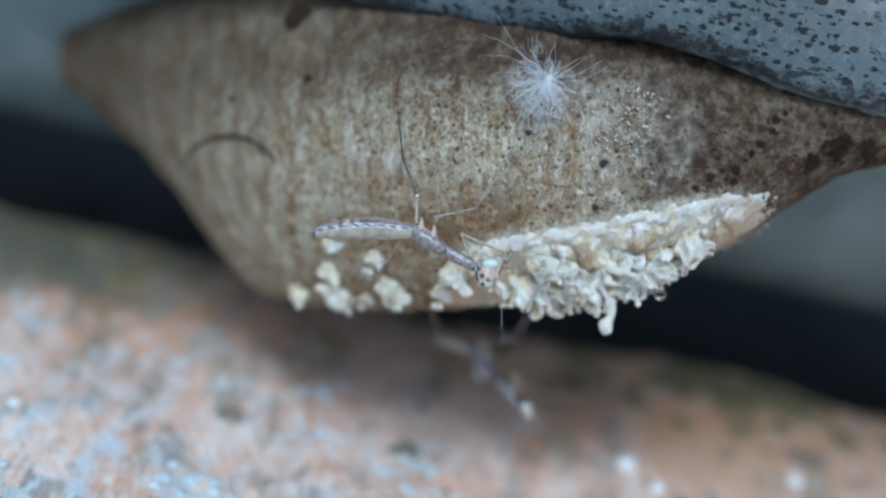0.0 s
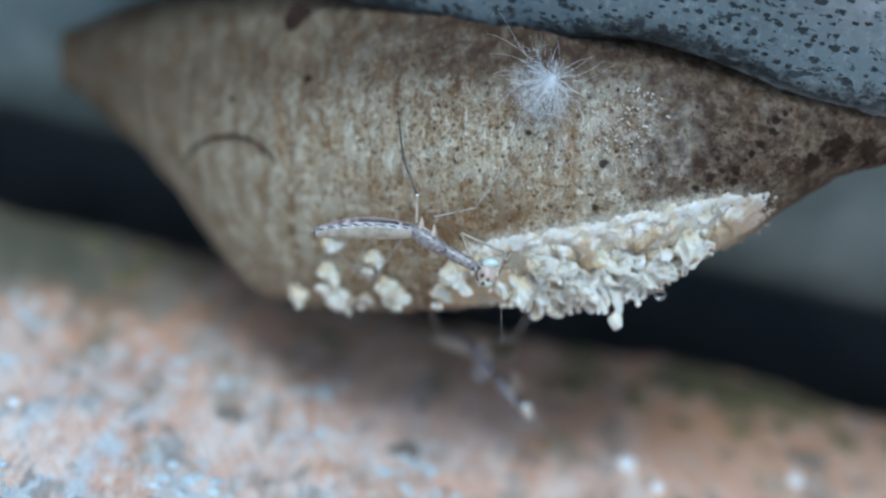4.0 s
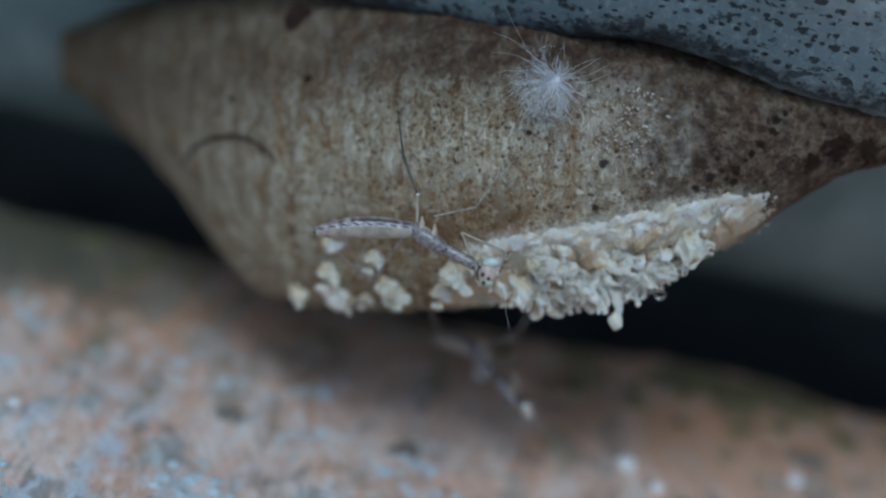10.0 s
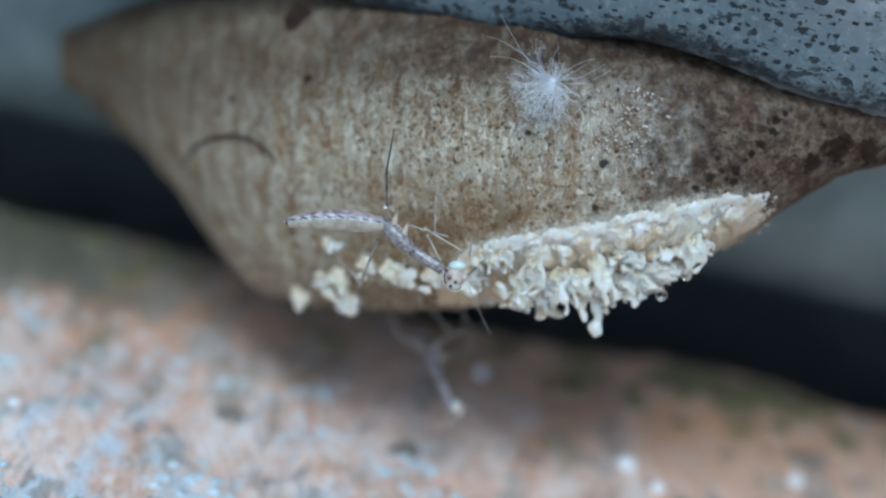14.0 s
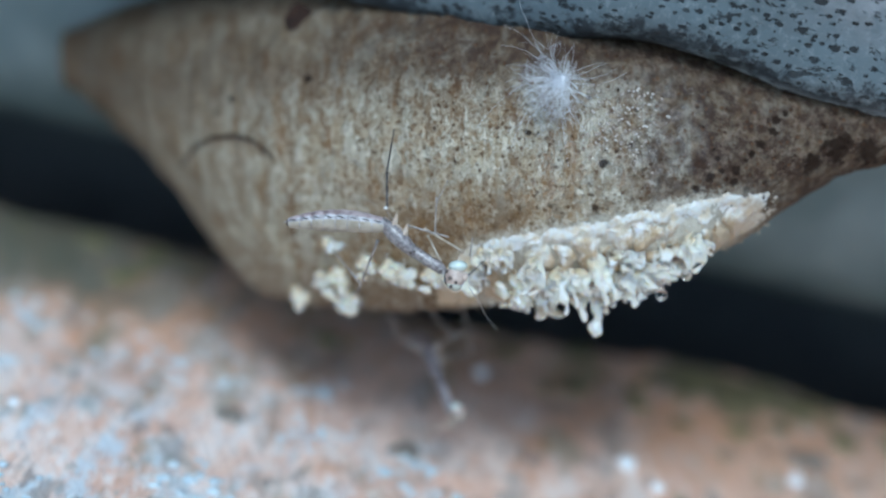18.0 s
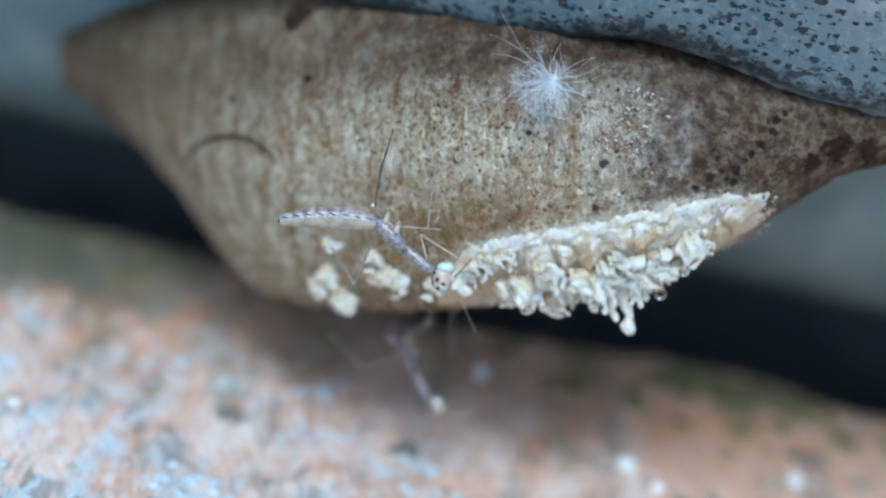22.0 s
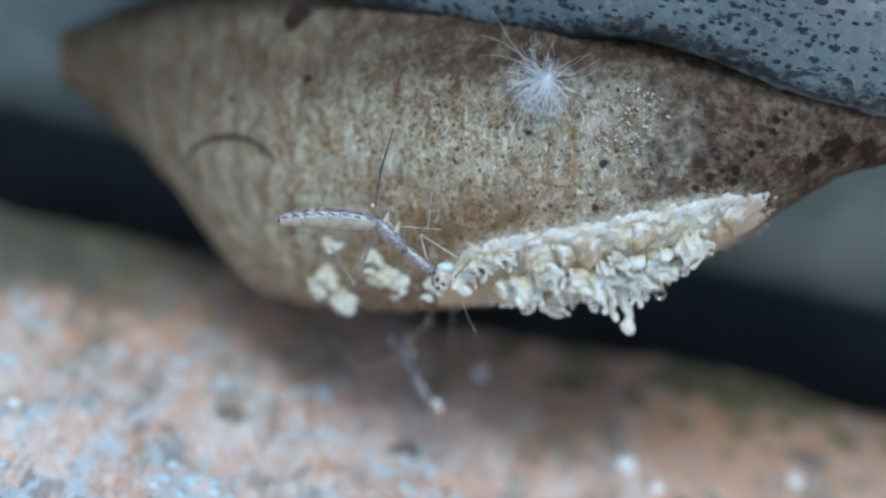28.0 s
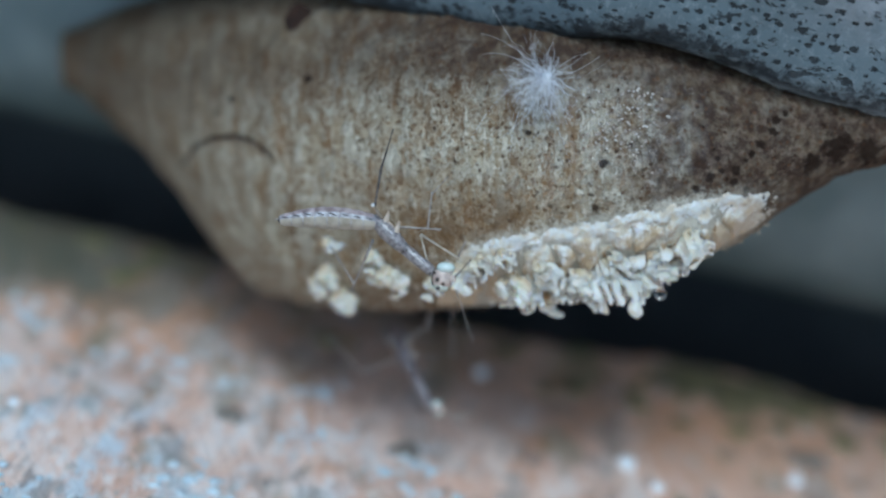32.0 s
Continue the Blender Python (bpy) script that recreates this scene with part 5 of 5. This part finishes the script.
# the drooping feeler swings all through: seconds, base, tip
FEELER = [(0.0, (2.72, -2.6, -1.89), (2.85, -2.6, -4.56)), (2.0, (2.72, -2.6, -1.89), (2.90, -2.6, -4.56)), (3.5, (2.72, -2.6, -1.89), (2.82, -2.6, -4.56)),
          (6.0, (2.72, -2.6, -1.84), (3.04, -2.6, -4.45)), (7.0, (2.72, -2.6, -1.84), (3.52, -2.6, -4.32)), (8.0, (2.72, -2.6, -1.84), (3.46, -2.6, -4.34)),
          (9.0, (2.72, -2.6, -1.84), (3.38, -2.6, -4.34)), (10.0, (2.72, -2.6, -1.84), (3.30, -2.6, -4.40)), (10.7, (2.72, -2.6, -1.84), (3.41, -2.6, -4.34)),
          (11.0, (1.01, -2.6, -1.41), (2.19, -2.6, -3.86)), (11.3, (1.07, -2.6, -1.71), (2.03, -2.6, -4.18)), (12.0, (1.17, -2.6, -1.76), (2.35, -2.6, -4.24)),
          (13.0, (1.20, -2.6, -1.79), (2.45, -2.6, -4.29)), (14.0, (1.20, -2.6, -1.79), (2.35, -2.6, -4.29)), (17.0, (1.20, -2.6, -1.79), (2.45, -2.6, -4.24)),
          (18.0, (1.20, -2.6, -1.79), (2.66, -2.6, -4.08)), (19.0, (1.20, -2.6, -1.79), (3.20, -2.6, -3.76)), (20.0, (1.20, -2.6, -1.79), (2.82, -2.6, -3.97)),
          (20.5, (1.20, -2.6, -1.79), (2.66, -2.6, -4.13)), (21.0, (0.51, -2.6, -2.00), (1.76, -2.6, -4.34)), (22.0, (0.61, -2.6, -2.00), (1.81, -2.6, -4.40)),
          (24.0, (0.61, -2.6, -2.00), (1.76, -2.6, -4.45)), (28.0, (0.61, -2.6, -2.00), (1.79, -2.6, -4.40)), (29.0, (0.61, -2.6, -2.00), (1.55, -2.6, -4.50)),
          (30.0, (0.61, -2.6, -2.00), (1.33, -2.6, -4.56)), (31.0, (0.61, -2.6, -2.00), (1.49, -2.6, -4.50)), (32.0, (0.61, -2.6, -2.00), (1.49, -2.6, -4.50))]

# the second one hangs head down behind the case's lower edge
SECOND = dict(
    tip=((-0.39, 16.1, -5.11), (-1.74, 16.3, -4.86), (-2.90, 16.4, -4.61)), waist=((1.61, 12, -5.42), (-0.80, 12, -5.29), (-2.35, 12, -5.04)),
    chest=((2.94, 11, -7.08), (-0.18, 11, -6.96), (-1.56, 11, -6.71)), neck=((4.21, 10.5, -8.76), (0.43, 10.5, -8.63), (-0.67, 10.5, -8.45)),
    face=((4.99, 10.2, -8.55), (1.52, 10.2, -8.12), (0.43, 10.2, -8.24)))
SECOND_LEGS = [
    ("hind_thigh", ((1.61, 12, -5.42), (-0.80, 12, -5.29), (-2.35, 12, -5.04)), ((3.56, 11, -4.87), (0.49, 11, -4.57), (-0.74, 11, -3.95)), 0.08, 0.05, LEG_GREY, "grey thigh"),
    ("hind_shin", ((3.56, 11, -4.87), (0.49, 11, -4.57), (-0.74, 11, -3.95)), ((4.69, 9, -3.58), (-0.72, 9, -2.98), (-0.72, 9, -2.38)), 0.05, 0.03, LEG_GREY, "grey shin"),
    ("middle_thigh", ((2.04, 12, -6.00), (-0.59, 12, -5.85), (-2.14, 12, -5.69)), ((-0.12, 12, -4.92), (-2.60, 12, -4.61), (-4.46, 12, -6.62)), 0.06, 0.04, LEG_GREY, "grey thigh"),
    ("middle_shin", ((-0.12, 12, -4.92), (-2.60, 12, -4.61), (-4.46, 12, -6.62)), ((-0.72, 9, -2.98), (-2.83, 9, -2.98), (-5.89, 10, -4.83)), 0.04, 0.03, LEG_GREY, "grey shin"),
    ("far_thigh", ((2.04, 12, -6.00), (-0.59, 12, -5.85), (-2.14, 12, -5.69)), ((3.78, 13, -6.22), (1.59, 13, -5.59), (0.56, 13, -5.84)), 0.06, 0.04, LEG_GREY, "grey thigh"),
    ("far_shin", ((3.78, 13, -6.22), (1.59, 13, -5.59), (0.56, 13, -5.84)), ((4.43, 10, -3.61), (1.09, 10, -3.16), (0.49, 10, -3.16)), 0.04, 0.03, LEG_GREY, "grey shin"),
    ("fore_thigh", ((3.69, 10.6, -8.06), (0.18, 10.6, -8.06), (-0.98, 10.6, -7.91)), ((3.90, 10.4, -6.67), (0.49, 10.4, -9.27), (0.49, 10.4, -8.96)), 0.09, 0.07, LEG, "straw grasping thigh"),
    ("fore_shin", ((3.90, 10.4, -6.67), (0.49, 10.4, -9.27), (0.49, 10.4, -8.96)), ((4.29, 10.2, -7.73), (0.03, 10.2, -9.34), (1.40, 10.2, -8.79)), 0.06, 0.04, LEG, "straw grasping shin"),
    ("antenna", ((4.90, 10.2, -9.03), (1.46, 10.2, -8.55), (0.37, 10.2, -8.61)), ((5.81, 10.2, -10.31), (2.37, 10.2, -9.76), (1.40, 10.2, -9.70)), 0.03, 0.015, LEG_GREY, "thread-like feeler"),
]


def mantis(label, joints, limbs, k, head=1.0, hull=None):
    ob = thing("mantis_nymph", label, "mantis nymph", "young mantises", along(joints["waist"][0], joints["chest"][0]))
    made = mantis_body(ob, k, head, hull)
    legs = [limb(n, (Vector(a[0]) - Vector(b[0])).length, r0, r1, mat, ob, lab) for n, a, b, r0, r1, mat, lab in limbs]
    for leg, (n, p, q, *_) in zip(legs, limbs):
        if n == "hind_thigh":
            part("knee_joint", ball(0.085, 0.08, 0.085, 8), KNEE, leg, "glossy white knee joint", at(((Vector(q[0]) - Vector(p[0])).length, 0, 0)))
    return ob, made, legs


# ---- the seed tuft ----
TUFT_C = (5.35, -2.6, 8.05)


def seed_tuft():
    ob = thing("seed_tuft", "white feathery seed tuft caught on the egg case", "seed tuft", "", at(TUFT_C))
    rng = random.Random(21)
    part("seed_base", ball(0.17, 0.15, 0.17, 8), HAIR, ob, "white knot of the tuft")

    def hair(length, a, out, curl, r, start=(0, 0, 0)):
        pts, d = [], Vector((math.cos(a), -out, math.sin(a))).normalized()
        side = d.cross(Vector((0, 1, 0.2))).normalized()
        n = 10
        for i in range(n):
            f = i / (n - 1)
            turn = curl * f
            pts.append(Vector(start) + (d * math.cos(turn * 0.6) + side * math.sin(turn)) * (length * f) + Vector((0, 0.05, -0.08)) * (length * f * f) + Vector((0.03, 0, 0.03)) * math.sin(f * 9 + a * 3))
        return tube(pts, [r * (1 - 0.6 * i / (n - 1)) for i in range(n)], 4, caps=False)

    vs, fs = [], []

    def add(v, f):
        b = len(vs)
        vs.extend(v)
        fs.extend(tuple(c + b for c in q) for q in f)

    # bright spokes that fan out from the knot, a hazy rim of finer curls round their ends, loose wisps
    for i in range(120):
        a = rng.gauss(math.radians(215), 0.95) if i < 70 else rng.uniform(0, 2 * math.pi)
        add(*hair(rng.uniform(0.6, 1.75) if i < 70 else rng.uniform(0.5, 1.2), a, rng.uniform(0.0, 0.7), rng.uniform(-0.45, 0.45), rng.uniform(0.014, 0.025)))
    for i in range(200):
        a, d = rng.gauss(math.radians(220), 0.9), rng.uniform(0.5, 1.7)
        s = (d * math.cos(a), rng.uniform(-0.5, 0.1), d * math.sin(a))
        add(*hair(rng.uniform(0.4, 1.3), a + rng.gauss(0, 0.9), rng.uniform(-0.2, 0.4), rng.uniform(-2.4, 2.4), rng.uniform(0.004, 0.0075), s))
    for i in range(50):
        add(*hair(rng.uniform(1.4, 2.7), math.radians(rng.gauss(215, 45)), rng.uniform(0, 0.5), rng.uniform(-1.4, 1.4), 0.008))
    hairs = link_mesh("fine_hairs", vs, fs, HAIR, ob)
    hairs["kind"] = "stuff"
    for length, a, curl in ((2.2, 18, 0.1), (2.4, 42, -0.1), (1.9, 62, 0.15), (2.5, -4, 0.2), (2.6, 170, 0.2), (3.3, 135, 0.15), (3.9, 128, 0.1), (4.4, 142, -0.15), (3.8, 165, 0.5), (3.6, 205, 0.3), (3.4, 250, -0.2), (3.9, 268, 0.1)):
        v, f = hair(length, math.radians(a), 0.15, 2.2 * curl, 0.012)
        link_mesh("long_hair", v, f, HAIR, ob)
    return ob


# ---- small things on the brick (level axes) ----
def brick_litter():
    rng = random.Random(8)
    # white grains put in place of the glints of water drops
    for s, (p, r) in enumerate((((13.1, 12.2), 0.62), ((23.3, 15.0), 0.5), ((14.9, 10.4), 0.42), ((4.0, 19.7), 0.42), ((-20.5, 3.5), 0.36))):
        g = part("grit_grain", lump(r, 0.3, s, 2, 0.8), GLINT_WHITE, None, "", pose(p[0] * MM, p[1] * MM, (-16 + 0.5 * r) * MM))
        tagged(g, "small pale grain of grit on the brick", "grit", "grit on the brick")
    for s, (p, r) in enumerate((((0.6, 8.3), 0.8), ((-9.4, 7.9), 0.75), ((24.5, 18.5), 1.1))):
        g = part("soil_crumb", lump(r, 0.8, s + 40, 3, 0.2), SILT, None, "", pose(p[0] * MM, p[1] * MM, -16.0 * MM, 0, 0, 40 * s))
        tagged(g, "flat grey-brown crumb of soil on the brick", "soil", "soil crumbs on the brick")
    for s in range(14):
        cx, cy, vs, fs = rng.uniform(-28, -3) if s < 11 else rng.uniform(0, 26), rng.uniform(-6, 15), [], []
        for _ in range(26):
            x, y, r = cx + rng.gauss(0, 1.3), cy + rng.gauss(0, 1.3), rng.uniform(0.10, 0.42)
            bm = lump(r, 0.6, rng.randrange(99), 1, 0.4)
            bm.verts.ensure_lookup_table()
            o = len(vs)
            vs += [(v.co.x + x, v.co.y + y, v.co.z - 15.97) for v in bm.verts]
            fs += [tuple(v.index + o for v in f.verts) for f in bm.faces]
            bm.free()
        g = link_mesh("lichen_crumbs", vs, fs, CRUST)
        tagged(g, "blue-grey lichen crumbs scattered on the brick", "lichen", "lichen on the brick", "stuff")
    for s in range(80):
        x = rng.uniform(-36, 40)
        g = part("moss_clump", lump(rng.uniform(0.3, 0.9), 0.8, s + 80, 2, 0.3), MOSS, None, "", pose(x * MM, (26.5 - 7 * rng.random() ** 1.6) * MM, -16.1 * MM, 0, 0, rng.uniform(0, 360)))
        tagged(g, "olive moss clump on the brick's edge", "moss", "moss on the brick", "stuff")


egg_case()
shed_skins()
NYMPH = mantis("newly hatched pale mantis nymph clinging to the egg case", YOUNG, FIRST_LEGS, 1.0)
vs, fs = tube([(2.63 * i / 8, 0, 0.03 * math.sin(i * 0.9)) for i in range(9)], [0.017 - 0.0011 * i for i in range(9)], 5)
FEELER_LOW = link_mesh("antenna", vs, fs, LEG_GREY, NYMPH[0], "long thread-like feeler")
NYMPH_2 = mantis("mantis nymph hanging head down below the egg case", SECOND, SECOND_LEGS, 1.0, 0.66, HULL_DARK)
TUFT = seed_tuft()
brick_litter()


# ---- what moves, and when ----
def mantis_rows(found, joints, limbs, shifts):
    """Keys the body and limbs; shifts: seconds, state (0 to 2, may lie between), and a lift in millimetres."""
    ob, made, legs = found

    def spot(trio, s, lift):
        i = min(int(s), 1)
        return Vector(trio[i]).lerp(Vector(trio[i + 1]), s - i) + Vector(lift)

    poses = {}
    for t, s, lift in shifts:
        j = {n: spot(v, s, lift) for n, v in joints.items()}
        poses[t] = (j, along(j["waist"], j["chest"]))
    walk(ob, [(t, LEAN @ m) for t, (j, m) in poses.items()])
    rows = {n: [] for n in ("abdomen", "prothorax", "head")}
    for t, (j, m) in poses.items():
        inv = m.inverted()
        d = (j["waist"] - j["tip"]).normalized()
        tip = j["waist"] - d * BODY_SIZE[ob.name] * 4.62
        rows["abdomen"].append((t, inv @ along(tip, j["waist"])))
        rows["prothorax"].append((t, inv @ along(j["chest"], j["neck"])))
        rows["head"].append((t, inv @ along(j["neck"], j["face"])))
    for n, r in rows.items():
        walk(made[n], r)
    for leg, (n, a, b, *_) in zip(legs, limbs):
        foot = n.endswith("foot") or n == "far_shin"
        out = []
        for t, s, lift in shifts:
            p, q = spot(a, s, lift), spot(b, s, (0, 0, 0) if foot else lift)
            out.append((t, poses[t][1].inverted() @ along(p, q)))
        walk(leg, out)
    return poses


BODY_SIZE = {NYMPH[0].name: 1.0, NYMPH_2[0].name: 1.0}


def motions():
    still = (0, 0, 0)
    k = 0.0268
    shifts = [(0.0, 0, (-1 * k, 0, -2 * k)), (3.0, 0, (-1 * k, 0, -2 * k)), (6.0, 0, (0, 0, 1 * k)), (10.6, 0, still), (10.75, 0.08, (0, 0, 3 * k)), (10.9, 0.75, (0, 0, 12 * k)),
              (11.0, 0.97, (0, 0, 14 * k)), (11.15, 1.0, (-3 * k, 0, 6 * k)), (11.4, 1.0, (-5 * k, 0, 2 * k)), (12.0, 1.0, (-2 * k, 0, 2 * k)), (13.0, 1.0, still), (20.5, 1.0, (k, 0, -k)),
              (20.7, 1.3, (0, 0, 3 * k)), (20.9, 1.95, (-2 * k, 0, 0)), (21.4, 2.0, (-2 * k, 0, 0)), (22.0, 2.0, still), (29.0, 2.0, still), (30.0, 2.0, (0, 0, -3 * k)), (31.0, 2.0, (k, 0, -k)), (32.0, 2.0, still)]
    poses = mantis_rows(NYMPH, YOUNG, FIRST_LEGS, shifts)
    rows = []

    def body(t):
        # the body's pose at t, straight between the rows above
        for (t0, a), (t1, b) in zip(list(poses.items())[:-1], list(poses.items())[1:]):
            if t0 <= t <= t1:
                return a[1].lerp(b[1], (t - t0) / (t1 - t0))
        return a[1]

    for t, p, q in FEELER:
        rows.append((t, body(t).inverted() @ along(p, q)))
    walk(FEELER_LOW, rows)

    second = [(0.0, 0, still), (10.6, 0, still), (10.8, 0.15, (0, 0, 0.5)), (11.0, 0.36, (0, 0, 1.1)), (11.2, 0.7, (0, 0, 1.0)), (11.5, 0.96, (0, 0, 0.3)), (12.0, 1.0, (0, 0, 0.12)),
              (13.0, 1.0, still), (17.0, 1.0, (0, 0, -0.15)), (19.0, 1.0, (0, 0, -0.3)), (20.5, 1.05, (0, 0, -0.45)), (20.7, 1.3, (0, 0, 0.2)), (21.0, 1.6, (0, 0, 0.1)), (21.5, 1.95, still), (23.0, 2.0, still), (32.0, 2.1, (0, 0, -0.15))]
    second = [(t, min(s, 2.0), lift) for t, s, lift in second]
    mantis_rows(NYMPH_2, SECOND, SECOND_LEGS, second)

    # shed skins: at rest in each state, thrown about by two gusts
    for ob, h, i in SKINS:
        rng = random.Random(100 + i)
        a, b, c = h["A"], h["B"], h["C"]
        a0, d, e = h.get("A0", a), h.get("D", b), h.get("E", c)
        rest = [(0.0, a0), (2.55, a0), (2.9, a), (10.6, a)]
        for n in range(11):
            t = 10.7 + 0.1 * n
            f = min(1.0, n / 8)
            w = 0.55 * (1 - n / 12)
            rest.append((t, tuple(Vector(p).lerp(Vector(q), f) + Vector((rng.uniform(-1, 1), rng.uniform(-0.4, 0.4), rng.uniform(-0.2, 0.9))) * (w if z else 0.2 * w) for z, (p, q) in enumerate(zip(a, b)))))
        rest += [(12.0, b), (18.3, b), (18.7, d), (20.35, d)]
        for n in range(8):
            t = 20.45 + 0.1 * n
            f = min(1.0, n / 6)
            w = 0.5 * (1 - n / 9)
            rest.append((t, tuple(Vector(p).lerp(Vector(q), f) + Vector((rng.uniform(-1, 1), rng.uniform(-0.4, 0.4), rng.uniform(-0.2, 0.9))) * (w if z else 0.2 * w) for z, (p, q) in enumerate(zip(d, c)))))
        rest += [(21.4, c), (28.1, c), (28.45, e), (32.0, e)]
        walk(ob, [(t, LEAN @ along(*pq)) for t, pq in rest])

    # the tuft drifts a little, and trembles fast in the gusts: seconds, shift right and up, turn
    drift = [(0.0, -12, -1, 3), (0.5, -8, 0, 1), (1.5, -15, 1, 4), (2.5, -14, 2, 4), (3.5, -8, 0, 2), (5.5, -5, 0, 2), (6.0, -4, -1, 2), (6.6, 6, -5, -3), (7.5, 5, -5, -2), (9.0, 1, -4, 0), (10.0, 1, -2, 0), (10.6, 0, -5, -2)]
    rng = random.Random(77)
    for n in range(19):
        drift.append((10.7 + n / 30, -8 + rng.uniform(-11, 11), 13 + rng.uniform(-12, 12), rng.uniform(-14, 14)))
    drift += [(11.4, -6, 2, 4), (11.5, 2, 9, 2), (12.0, -3, -3, 2), (13.0, 0, -3, 0), (14.0, -6, -5, 2), (16.5, -1, -4, 0), (17.5, 2, -4, -2), (18.0, 12, -1, -6), (18.5, 9, -5, -5), (19.0, 21, 6, -9), (19.5, 19, 5, -8), (20.0, 14, -2, -6), (20.4, 18, -5, -8)]
    for n in range(16):
        drift.append((20.5 + n / 30, 4 - n * 0.8 + rng.uniform(-10, 10), -6 + rng.uniform(-9, 9), rng.uniform(-12, 12)))
    drift += [(21.3, -10, 1, 3), (22.0, -4, -2, 2), (22.5, -12, 0, 4), (24.0, -12, 0, 4), (25.5, -7, 4, 2), (28.0, -14, 1, 4), (29.0, -16, 2, 5), (30.0, -18, 3, 5), (31.0, -15, 3, 4), (32.0, -14, 4, 4)]
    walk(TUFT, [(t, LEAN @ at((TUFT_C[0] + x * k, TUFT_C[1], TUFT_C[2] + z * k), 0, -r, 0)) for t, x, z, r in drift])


motions()
